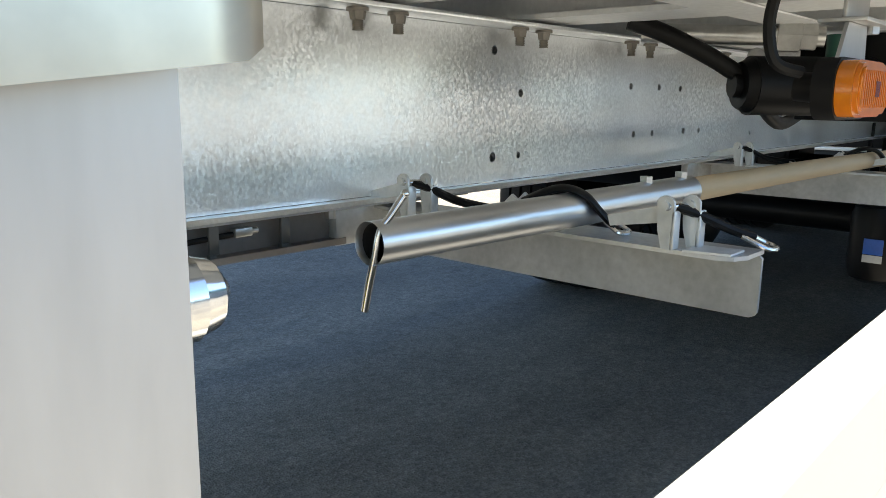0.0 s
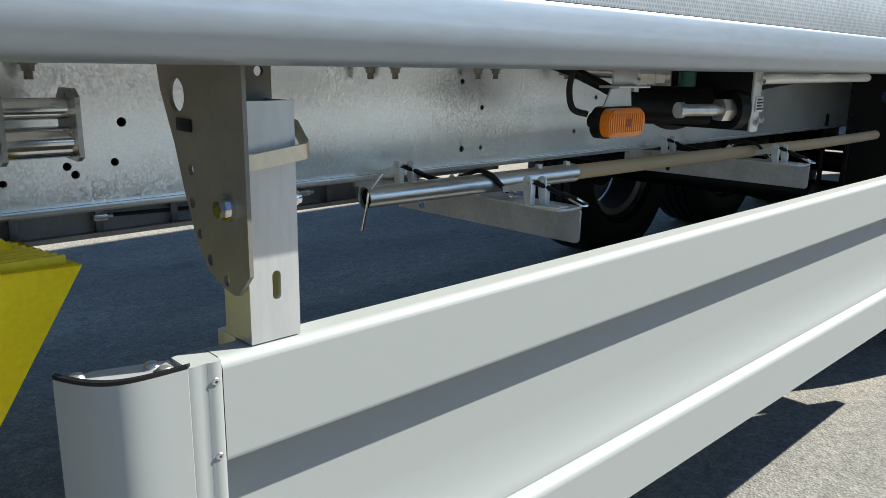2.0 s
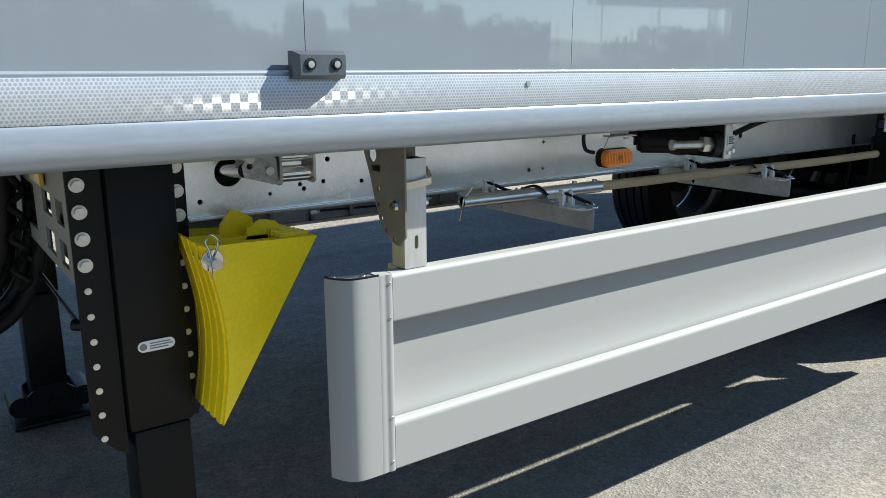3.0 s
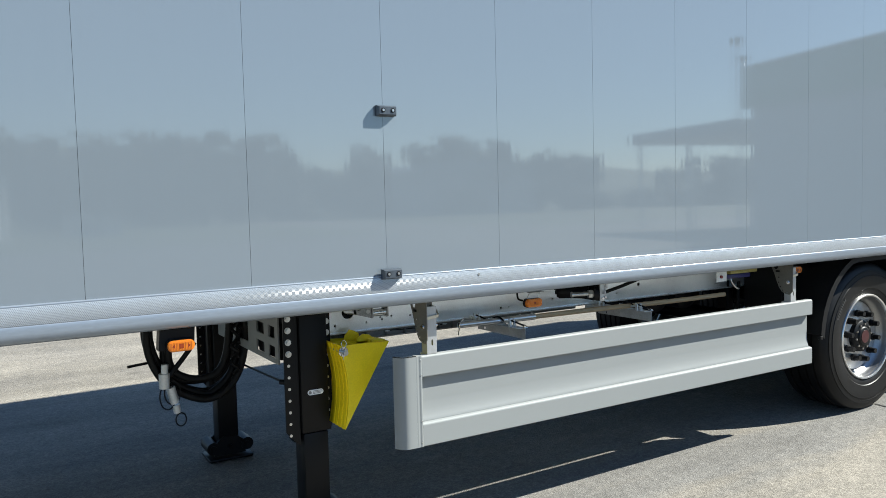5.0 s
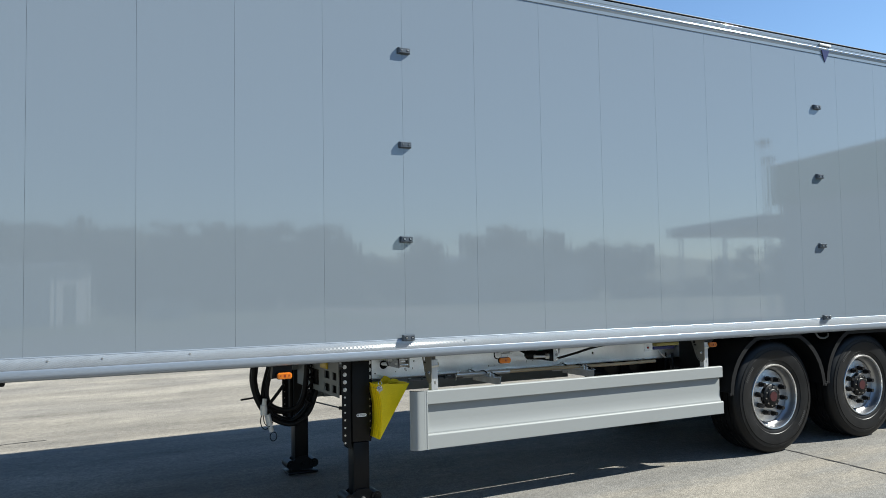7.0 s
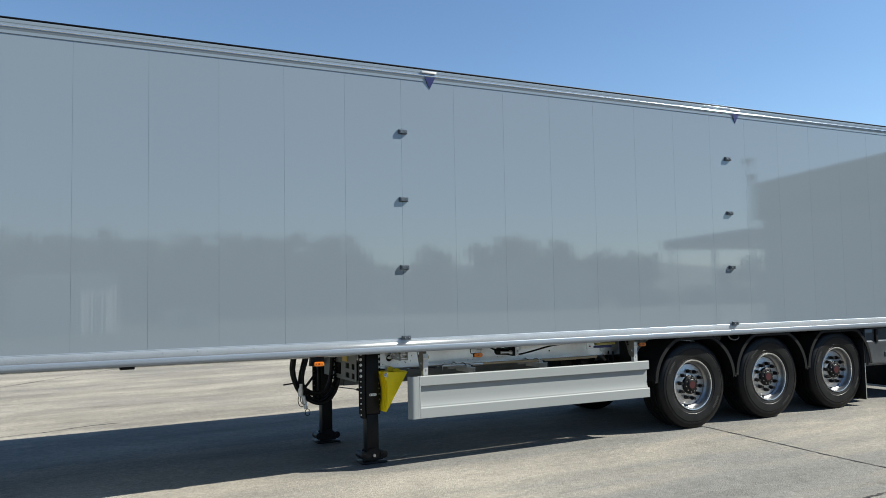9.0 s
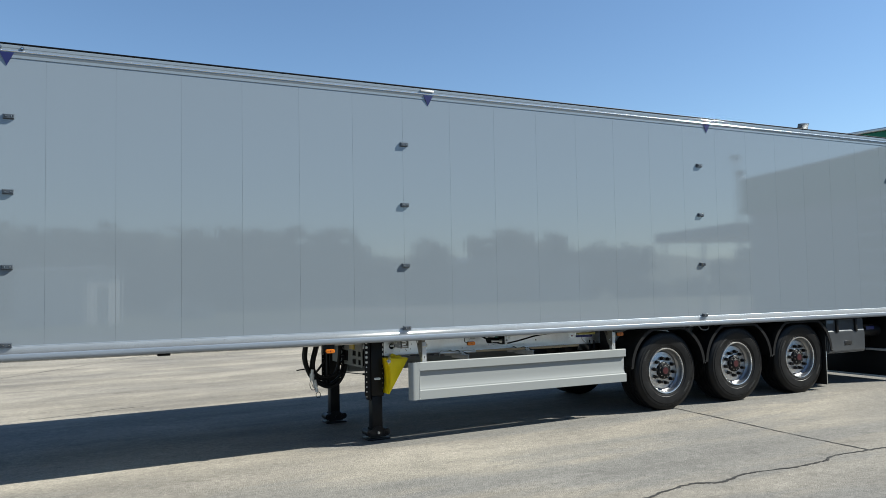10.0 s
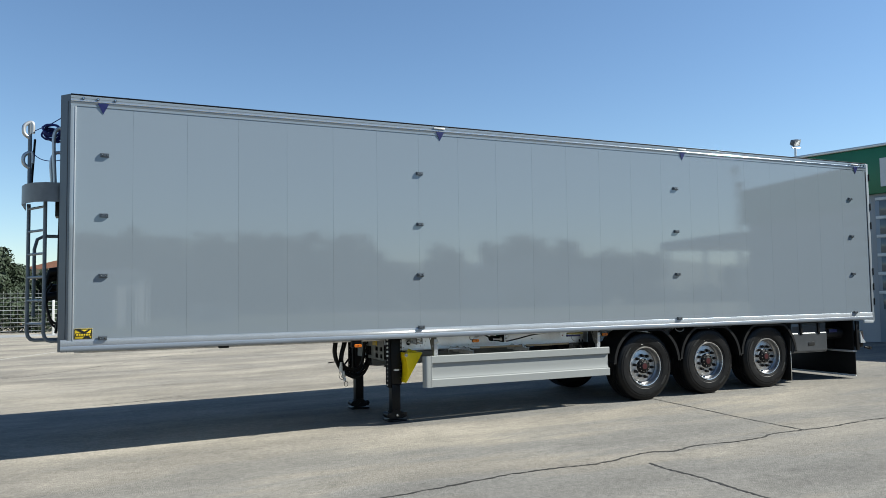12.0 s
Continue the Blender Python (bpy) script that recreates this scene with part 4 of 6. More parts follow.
# crank gear on the rail
bm = nb()
cyl(bm, (0.045, 0.66, 1.018), (0.062, 0.52, 1.030), 0.016, 16)
gear = part("crank_shaft", bm, CHROME, trailer, "bright steel crank shaft and bracket")
cheek = [(0.045, 1.045), (0.050, 1.018), (0.085, 1.008), (0.118, 0.998), (0.128, 1.010), (0.126, 1.055), (0.108, 1.076), (0.062, 1.074)]
for y in (0.486, 0.530):
    bm = nb()
    plate(bm, cheek, [circle(0.062, 1.043, 0.007, 12), circle(0.108, 1.030, 0.006, 12)], y, y + 0.005, "y")
    part("gear_cheek", bm, CAST, gear, "zinc-plated bracket cheek")
for x, z, r in ((0.108, 1.030, 0.010), (0.062, 1.062, 0.012)):
    bm = nb()
    cyl(bm, (x, 0.480, z), (x, 0.545, z), r, 12)
    part("gear_pin", bm, BOLT, gear)
bm = nb()
cyl(bm, (0.140, 0.505, 1.058), (0.214, 0.505, 1.058), 0.013, 16)
part("steel_rod", bm, CHROME, gear)
bm = nb()
cyl(bm, (0.138, 0.505, 1.018), (0.214, 0.505, 1.018), 0.019, 18)
part("steel_roller", bm, CHROME, gear)
for x in (0.130, 0.214):
    bm = nb()
    prism(bm, [(0.478, 1.000), (0.490, 0.994), (0.535, 0.996), (0.545, 1.006), (0.545, 1.07), (0.532, 1.082), (0.490, 1.082), (0.478, 1.072)], x, x + 0.006, "x")
    part("roller_cheek", bm, CAST, gear)


# ---- cantilever brackets with rubber hold-downs ----
def cantilever(x):
    bm = nb()
    prof = [(0.2245, 0.8405), (0.2225, 0.8435), (0.222, 0.848), (0.222, 0.892), (0.226, 0.896), (0.668, 0.896), (0.668, 0.836), (0.640, 0.837), (0.229, 0.8385)]
    plate(bm, prof, [circle(0.60, 0.85, 0.008, 12)], x - 0.002, x + 0.002, "x")
    beam = part("pole_bracket", bm, BEAM, trailer, "tapered grey steel cantilever bracket")
    bm = nb()
    prism(bm, [(x + 0.002, 0.222), (x + 0.002, 0.668), (x - 0.056, 0.668), (x - 0.056, 0.240), (x - 0.050, 0.228), (x - 0.036, 0.222)], 0.8962, 0.900, "z")
    part("bracket_flange", bm, BEAM, beam)
    bm = nb()
    box(bm, x - 0.115, x + 0.004, 0.652, 0.668, 0.858, 0.9085, 0.004)
    part("root_plate", bm, BEAM, beam)
    for y, out, c in ((0.282, 0.226, x - 0.049), (0.560, 0.47, x - 0.086)):
        for dx, dy in ((-0.010, 0.004), (0.010, -0.010)):
            ear = [(y + dy - 0.006, 0.9003), (y + dy + 0.002, 0.9003), (y + dy + 0.006, 0.916)] + [(y + dy + 0.0085 * math.cos(radians(20 + 28 * k)), 0.938 + 0.0085 * math.sin(radians(20 + 28 * k))) for k in range(6)] + [(y + dy - 0.008, 0.928), (y + dy - 0.006, 0.914)]
            bm = nb()
            prism(bm, ear, c + dx - 0.0016, c + dx + 0.0016)
            box(bm, c + dx - 0.0016, c + dx + 0.010, y + dy - 0.0092, y + dy - 0.0062, 0.9003, 0.9335, 0.0008)
            cyl(bm, (c + dx - 0.0016, y + dy, 0.938), (c + dx - 0.0045, y + dy, 0.938), 0.0042, 8)
            part("cleat", bm, CLEAT, beam, "pale zinc-plated cleat with a rounded ear")
        bm = nb()
        cyl(bm, (c - 0.012, y + 0.002, 0.937), (c + 0.014, y - 0.008, 0.937), 0.0035, 10)
        part("cleat_pin", bm, CHROME, beam)
        bm = nb()
        prism(bm, [(c - 0.012, y - 0.014), (c + 0.022, y - 0.014), (c + 0.026, out + 0.004), (c - 0.004, out + 0.004)], 0.9003, 0.9022, "z")
        part("cleat_foot", bm, CLEAT, beam)
        bm = nb()
        sweep(bm, [(c, y, 0.936), (c + 0.012, y - 0.012, 0.931), (c + 0.034, y - 0.036, 0.917), (c + 0.046, out + 0.004, 0.911)], 0.0075, 10, 5, 0.62)
        part("rubber_strap", bm, STRAP, beam, "black rubber strap")
        bm = nb()
        sweep(bm, [(c + 0.034, out + 0.010, 0.912), (c + 0.040, out - 0.010, 0.903), (c + 0.052, out - 0.014, 0.9025), (c + 0.060, out - 0.004, 0.904), (c + 0.054, out + 0.010, 0.911)], 0.0022, 8, 5)
        part("wire_hook", bm, CHROME, beam)
        bm = nb()
        prism(bm, [(y + 0.013, 0.921), (y + 0.060, 0.913), (y + 0.063, 0.922), (y + 0.013, 0.936)], c - 0.004, c + 0.002)
        part("lever", bm, CLEAT, beam)
    # strap over the pole
    c = x - 0.068
    py = 0.393 - (c - 0.575) * 0.0425
    bm = nb()
    sweep(bm, [(c - 0.020, py + 0.032, 0.931), (c - 0.006, py + 0.018, 0.940), (c + 0.004, py + 0.002, 0.9445), (c + 0.016, py - 0.013, 0.938), (c + 0.028, py - 0.023, 0.922), (c + 0.038, py - 0.030, 0.910)], 0.0085, 10, 5, 0.42)
    part("over_strap", bm, STRAP, beam, "black rubber strap")
    bm = nb()
    sweep(bm, [(c + 0.034, py - 0.024, 0.913), (c + 0.034, py - 0.040, 0.9035), (c + 0.046, py - 0.044, 0.903), (c + 0.056, py - 0.036, 0.904), (c + 0.050, py - 0.022, 0.913)], 0.0022, 8, 5)
    part("wire_hook", bm, CHROME, beam)
    for dx in (-0.026, -0.006):
        bm = nb()
        prism(bm, [(py + 0.030, 0.9003), (py + 0.046, 0.9003), (py + 0.048, 0.930), (py + 0.040, 0.938), (py + 0.031, 0.932)], c + dx - 0.0015, c + dx + 0.0015)
        part("cleat", bm, CLEAT, beam)
    return beam


cantilever(0.885)
cantilever(1.800)

# ---- the pole: steel tube with a wooden handle ----
pole = thing("tarpaulin_pole", (0.58, 0.392, 0.925), "steel tube with a long wooden handle strapped under the trailer", "pole")
P0, P1, P2 = Vector((0.580, 0.391, 0.9235)), Vector((1.060, 0.372, 0.9235)), Vector((2.56, 0.322, 0.924))
bm = nb()
a = P1 - P0
seg = 28
u, w = ring_frame(a)
rings = []
for p, r in ((P0, 0.0160), (P1, 0.0172), (P1, 0.0155), (P0 + a * 0.01, 0.0144)):
    rings.append([bm.verts.new(p + (u * math.cos(2 * math.pi * i / seg) + w * math.sin(2 * math.pi * i / seg)) * r) for i in range(seg)])
for k in range(4):
    q, s = rings[k], rings[(k + 1) % 4]
    for i in range(seg):
        j = (i + 1) % seg
        bm.faces.new((q[i], q[j], s[j], s[i]))
part("steel_tube", bm, PIPE, pole, "brushed steel tube")
# dark sleeve and end disc paint the shade inside the open tube
bm = nb()
cyl(bm, P0 + a * 0.012, P0 + a * 0.16, 0.0142, 24, caps=False)
cyl(bm, P0 + a * 0.15, P0 + a * 0.16, 0.0141, 24)
part("tube_shade_sleeve", bm, DARK, pole)
bm = nb()
sweep(bm, [P1 - a * 0.08, P1 + (P2 - P1) * 0.3, P1 + (P2 - P1) * 0.7 + Vector((0, 0, -0.004)), P2], 0.0142, 18, 8)
part("wooden_handle", bm, WOOD, pole, "pale turned wooden handle")
bm = nb()
sweep(bm, [P0 + Vector(q) for q in ((0.023, -0.013, 0.035), (0.014, -0.008, 0.020), (0.007, -0.004, 0.009), (0.004, -0.002, -0.010), (0.001, 0.001, -0.030), (-0.002, 0.003, -0.050))], 0.0029, 10, 4)
ico(bm, P0 + Vector((0.023, -0.013, 0.035)), 0.0034, 2)
part("cross_pin", bm, CHROME, pole, "thin bent steel pin")
for f in (0.80, 0.96):
    bm = nb()
    p = P0 + a * f
    cyl(bm, p + Vector((0, 0, 0.0155)), p + Vector((0, 0, 0.0225)), 0.007, 6)
    part("pole_bolt", bm, BOLT, pole)

# ---- side marker lamp ----
def marker_lamp(x, y, z, bracket=True):
    n = 7
    L, H, R = 0.050, 0.0215, 0.0185
    lens = [(x + sx * (L - R) + R * math.cos(radians(q0 + 15 * i)), z + sz * (H - R) + R * math.sin(radians(q0 + 15 * i))) for sx, sz, q0 in ((1, 1, 0), (-1, 1, 90), (-1, -1, 180), (1, -1, 270)) for i in range(n)]
    bm = nb()
    prism(bm, [(x + (a - x) * 1.05, z + (b - z) * 1.1) for a, b in lens], y + 0.004, y + (0.020 if bracket else 0.022), "y")
    lamp = part("side_marker_lamp", bm, PLASTIC, trailer, "amber side marker lamp in a black housing")
    bm = nb()
    prism(bm, lens, y - 0.008, y + 0.0038, "y")
    prism(bm, [(x + (a - x) * 0.955, z + (b - z) * 0.90) for a, b in lens], y - 0.0112, y - 0.0081, "y")
    prism(bm, [(x + (a - x) * 0.90, z + (b - z) * 0.78) for a, b in lens], y - 0.0125, y - 0.0113, "y")
    part("amber_lens", bm, AMBER, lamp, "ribbed amber lens")
    bm = nb()
    for k in range(15):
        box(bm, x - 0.0405 + 0.0056 * k, x - 0.0382 + 0.0056 * k, y - 0.0137, y - 0.0126, z - 0.014, z + 0.014)
    part("lens_ribs", bm, AMBER, lamp)
    bm = nb()
    if bracket:
        box(bm, x - 0.006, x + 0.006, y - 0.0141, y - 0.0138, z - 0.006, z + 0.006)
    else:
        box(bm, x - 0.008, x + 0.008, y - 0.0142, y - 0.0138, z - 0.009, z + 0.009)
    for sx in (() if bracket else (-1, 1)):
        prism(bm, [(x + sx * 0.024, z - 0.008), (x + sx * 0.034, z), (x + sx * 0.024, z + 0.008)], y - 0.0142, y - 0.0138, "y")
    part("lens_marks", bm, LENS_MARK, lamp, "darker diode windows")
    if bracket:
        bm = nb()
        prism(bm, [(x - 0.040, z + 0.020), (x + 0.035, z + 0.020), (x + 0.030, z + 0.050), (x - 0.022, z + 0.050)], y + 0.006, y + 0.009, "y")
        box(bm, x - 0.020, x + 0.066, y - 0.006, y + 0.030, z + 0.0505, z + 0.0540, 0.001)
        box(bm, x - 0.008, x + 0.056, y + 0.012, y + 0.0155, z + 0.0543, 1.1175, 0.001)
        cyl(bm, (x + 0.040, y + 0.006, z + 0.0505), (x + 0.040, y + 0.006, z + 0.0445), 0.007, 6)
        part("lamp_bracket", bm, STAY, lamp, "bent aluminium lamp bracket")
        bm = nb()
        cyl(bm, (x - 0.020, y + 0.0205, z), (x - 0.020, y + 0.040, z + 0.002), 0.012, 14)
        part("lamp_socket", bm, PLASTIC, lamp)
        bm = nb()
        sweep(bm, [(x - 0.045, y + 0.03, z + 0.012), (x - 0.062, y + 0.045, z + 0.02), (x - 0.066, y + 0.05, z + 0.05), (x - 0.062, y + 0.045, 1.119)], 0.0048, 8, 6)
        part("lamp_cable", bm, STRAP, lamp)
    return lamp


marker_lamp(0.895, 0.165, 1.036)
marker_lamp(3.17, 0.23, 1.045, False)
marker_lamp(-0.885, 0.045, 1.046, False)
bm = nb()
prism(bm, [(-0.962, 1.028), (-0.83, 1.034), (-0.825, 1.117), (-0.955, 1.117)], 0.068, 0.12, "y")
part("lamp_holder", bm, BLACK, trailer, "black lamp holder under the rail")

# ---- hydraulic valve and pipes ----
bm = nb()
cyl(bm, (1.245, 0.383, 1.045), (1.362, 0.270, 1.045), 0.038, 24)
cyl(bm, (1.236, 0.3917, 1.045), (1.245, 0.383, 1.045), 0.030, 18, 0.036)
cyl(bm, (1.229, 0.3985, 1.045), (1.236, 0.3917, 1.045), 0.016, 14)
valve = part("hydraulic_valve", bm, BLACK, trailer, "black hydraulic valve with a white tag")
bm = nb()
box(bm, 1.366, 1.376, 0.1865, 0.36, 1.0, 1.115, 0.002)
part("valve_plate", bm, BLACK, valve, "black angle plate with bolts")
bm = nb()
box(bm, 1.366, 1.400, 0.180, 0.186, 0.998, 1.117, 0.002)
part("plate_flange", bm, BEAM, valve, "grey steel plate edge with bolts")
bm = nb()
sweep(bm, [(1.135, 0.500, 1.124), (1.155, 0.475, 1.114), (1.180, 0.450, 1.100), (1.21, 0.420, 1.08), (1.245, 0.39, 1.055)], 0.0115, 14, 5)
part("thick_hose", bm, STRAP, valve, "thick black rubber hose")
bm = nb()
cyl(bm, (1.232, 0.2593, 1.040), (1.345, 0.215, 1.040), 0.0115, 20)
cyl(bm, (1.228, 0.2609, 1.040), (1.238, 0.2570, 1.040), 0.0150, 20)
part("piston_rod", bm, BOLT, valve, "bright piston rod")
bm = nb()
cyl(bm, (1.318, 0.2256, 1.040), (1.340, 0.2170, 1.040), 0.0235, 6)
cyl(bm, (1.3405, 0.2168, 1.040), (1.352, 0.2123, 1.040), 0.0205, 18)
part("hex_nut", bm, BOLT, valve)
bm = nb()
cyl(bm, (1.345, 0.218, 1.040), (1.366, 0.210, 1.040), 0.038, 22)
part("valve_head", bm, BLACK, valve)
bm = nb()
cyl(bm, (1.17, 0.50, 1.112), (1.262, 0.300, 1.104), 0.0125, 18)
part("steel_pipe", bm, BOLT, valve, "short steel pipe with a union nut")
bm = nb()
cyl(bm, (1.238, 0.350, 1.1062), (1.250, 0.326, 1.1052), 0.0215, 6)
cyl(bm, (1.2505, 0.325, 1.1052), (1.258, 0.309, 1.1045), 0.0185, 6)
part("union_nut", bm, BOLT, valve)
bm = nb()
box(bm, 1.3745, 1.4055, 0.1770, 0.1796, 1.036, 1.066, 0.001)
tag = part("white_tag", bm, WHITE, valve, "white tag with grey bars")
bm = nb()
for k in range(4):
    box(bm, 1.378, 1.402 - 0.006 * (k % 2), 0.1755, 0.1768, 1.041 + 0.006 * k, 1.044 + 0.006 * k)
part("tag_bars", bm, DARK, tag)
for x, z in ((1.380, 1.016), (1.400, 1.020), (1.390, 1.094)):
    bm = nb()
    cyl(bm, (x, 0.1798, z), (x, 0.1725, z), 0.0065, 6)
    part("plate_bolt", bm, CHROME, valve)
bm = nb()
sweep(bm, [(1.40, 0.26, 1.05), (1.45, 0.255, 1.05), (1.475, 0.255, 1.058), (1.48, 0.255, 1.085), (1.50, 0.26, 1.095), (1.7, 0.27, 1.098), (2.35, 0.30, 1.10)], 0.011, 12, 6)
part("steel_pipe", bm, LIGHT_ALU, valve, "long bent steel pipe")
bm = nb()
sweep(bm, [(1.42, 0.44, 1.09), (1.48, 0.445, 1.092), (1.60, 0.45, 1.095), (2.0, 0.46, 1.10), (2.5, 0.46, 1.10)], 0.014, 12, 6)
part("steel_pipe", bm, BEAM, valve)
bm = nb()
sweep(bm, [(1.35, 0.40, 1.02), (1.5, 0.42, 0.99), (1.75, 0.45, 1.02), (2.05, 0.48, 1.07), (2.4, 0.5, 1.09)], 0.010, 10, 6)
part("rubber_hose", bm, STRAP, valve)
bm = nb()
cyl(bm, (1.315, 0.295, 1.082), (1.315, 0.295, 1.110), 0.017, 14)
part("green_cap", bm, surface("green_plastic", (0.03, 0.12, 0.09), 0.5, 0, 0.1, 20), valve)

# bracket plate, air tanks and splash guard ahead of the first axle
bm = nb()
lathe(bm, [(0.0, 0), (0.07, 0.012), (0.115, 0.05), (0.12, 0.09), (0.12, 0.79), (0.115, 0.83), (0.07, 0.868), (0.0, 0.88)], 28, False)
tank_mesh = finish(bm, "air_tank", BLACK)
for x, z in ((2.55, 0.86), (2.85, 0.86)):
    tank = link("air_tank", tank_mesh, trailer, Matrix.Translation((x, 0.84, z)), "black painted air tank")
    bm = nb()
    for y in (1.0, 1.5):
        box(bm, x - 0.125, x + 0.125, y, y + 0.03, z + 0.1, 1.117, 0.003)
    part("tank_hanger", bm, BLACK, tank)
bm = nb()
lathe(bm, [(0.0, 0.445), (0.045, 0.448), (0.070, 0.462), (0.078, 0.49), (0.078, 0.67), (0.07, 0.695), (0.0, 0.70)], 24, False)
for v in bm.verts:
    v.co = Vector((v.co.x + 2.98, v.co.z + 0.575, v.co.y))
canister = part("air_dryer", bm, BLACK, trailer, "black air dryer canister hung on two strips")
for y in (0.525, 0.615):
    bm = nb()
    box(bm, 2.955, 2.975, y, y + 0.012, 0.69, 0.96, 0.001)
    part("dryer_strip", bm, BLACK, canister)
bm = nb()
box(bm, 2.898, 2.9015, 0.535, 0.592, 0.548, 0.598, 0.001)
label = part("blue_sticker", bm, surface("sticker_blue", (0.03, 0.12, 0.50), 0.4, 0, 0.1, 20), canister)
bm = nb()
box(bm, 2.898, 2.9015, 0.535, 0.592, 0.522, 0.546, 0.001)
part("white_sticker", bm, WHITE, canister)
bm = nb()
box(bm, 2.50, 2.74, 0.262, 0.30, 1.030, 1.0565, 0.004)
part("blue_manifold", bm, surface("blue_violet_plastic", (0.015, 0.016, 0.12), 0.4, 0, 0.1, 20), trailer, "dark blue plastic manifold")
bm = nb()
box(bm, 2.432, 2.438, 1.12, 1.24, 0.83, 0.88, 0.001)
part("blue_sticker", bm, surface("pale_blue_sticker", (0.05, 0.16, 0.42), 0.4, 0, 0.1, 20), trailer)
bm = nb()
plate(bm, [(0.30, 0.42), (0.60, 0.42), (0.60, 1.11), (0.30, 1.11)], [], 3.12, 3.128, "x")
part("splash_guard", bm, PLASTIC, trailer, "black plastic splash guard ahead of the wheels")
bm = nb()
sweep(bm, [(2.62, 0.30, 1.06), (2.60, 0.30, 1.03), (2.60, 0.295, 1.0), (2.635, 0.29, 0.965), (2.66, 0.29, 0.955)], 0.006, 8, 6)
cyl(bm, (2.62, 0.30, 1.05), (2.62, 0.30, 1.075), 0.012, 10)
part("grease_line", bm, BOLT, trailer)
bm = nb()
box(bm, 2.50, 2.76, 0.225, 0.285, 1.064, 1.090, 0.005)
part("yellow_valve_block", bm, PALE_YELLOW, trailer, "yellow valve block behind the guard")
bm = nb()
plate(bm, [(2.325, 1.030), (2.418, 1.030), (2.418, 1.117), (2.325, 1.117)], [circle(2.366, 1.060, 0.012, 16)], 0.190, 0.195, "y")
vb = part("valve_bracket", bm, CLEAT, trailer, "pale bracket plate carrying a valve")
bm = nb()
cyl(bm, (2.366, 0.215, 1.06), (2.366, 0.182, 1.06), 0.009, 12)
part("valve_knob", bm, RED, vb)


# ---- wheels ----
def wheel_meshes():
    out = {}
    R, w = 0.530, 0.375
    prof = []
    # outer side first (y = 0 is the outer sidewall)
    prof += [(0.300, 0.040), (0.305, 0.024), (0.325, 0.014), (0.345, 0.012), (0.350, 0.007), (0.40, 0.0), (0.44, 0.0), (0.445, 0.004), (0.47, 0.006), (0.490, 0.014), (0.510, 0.022), (0.522, 0.034)]
    y = 0.046
    for k in range(5):
        prof += [(R - 0.002 if k in (0, 4) else R, y), (R, y + 0.048), (R - 0.014, y + 0.052), (R - 0.014, y + 0.060)] if k < 4 else [(R, y), (R - 0.002, y + 0.045)]
        y += 0.064
    prof += [(0.520, w - 0.028), (0.49, w - 0.012), (0.42, w), (0.33, w - 0.012), (0.300, w - 0.040)]
    bm = nb()
    lathe(bm, prof, 72)
    out["tyre"] = finish(bm, "tyre", RUBBER, 30)
    bm = nb()
    lathe(bm, [(0.299, 0.036), (0.306, 0.020), (0.302, 0.014), (0.293, 0.016), (0.287, 0.030), (0.284, 0.055), (0.276, 0.085), (0.264, 0.092), (0.252, 0.110), (0.247, 0.135), (0.247, 0.30), (0.285, 0.31), (0.299, 0.34)], 64, False)
    out["rim"] = finish(bm, "rim", RIM, 45)
    # dished disc behind the nuts
    bm = nb()
    plate(bm, circle(0, 0, 0.2465, 60), [circle(0, 0, 0.114, 40)], 0.080, 0.092, "y")
    for v in bm.verts:
        r = math.hypot(v.co.x, v.co.z)
        v.co.y += 0.022 * max(0.0, (r - 0.18) / 0.066)
    out["disc"] = finish(bm, "disc", DISC, 30)
    bm = nb()
    lathe(bm, [(0.3075, 0.026), (0.3072, 0.018), (0.3025, 0.0115), (0.2925, 0.0135), (0.2865, 0.026), (0.288, 0.030), (0.294, 0.018), (0.301, 0.0155)], 64)
    out["rim_lip"] = finish(bm, "rim_lip", LIP, 50)
    bm = nb()
    lathe(bm, [(0.0, 0.030), (0.058, 0.030), (0.066, 0.034), (0.070, 0.042), (0.104, 0.046), (0.112, 0.052), (0.116, 0.077), (0.116, 0.2), (0.0, 0.2)], 40, False)
    screws = nb()
    for k in range(10):
        t = 2 * math.pi * (k + 0.5) / 10
        cyl(screws, (0.088 * math.cos(t), 0.046, 0.088 * math.sin(t)), (0.088 * math.cos(t), 0.036, 0.088 * math.sin(t)), 0.0075, 6)
    out["hub"] = finish(bm, "hub", BLACK)
    out["hub_screws"] = finish(screws, "hub_screws", STUD)
    bm = nb()
    cyl(bm, (0, 0.0298, 0), (0, 0.0275, 0), 0.046, 28)
    out["hub_badge"] = finish(bm, "hub_badge", BADGE)
    bm = nb()
    cyl(bm, (0, 0.080, 0), (0, 0.060, 0), 0.024, 16)
    cyl(bm, (0, 0.060, 0), (0, 0.020, 0), 0.0195, 12, 0.0175)
    out["nut_cap"] = finish(bm, "nut_cap", PLASTIC)
    bm = nb()
    lathe(bm, [(0.455, 0.0045), (0.455, 0.0015), (0.475, 0.0045), (0.475, 0.0075)], 72)
    out["tyre_rib"] = finish(bm, "tyre_rib", RUBBER)
    # sidewall lettering as plain raised bars
    relief = surface("worn_rubber_relief", (0.016, 0.016, 0.016), 0.6, 0, 0.1, 20)
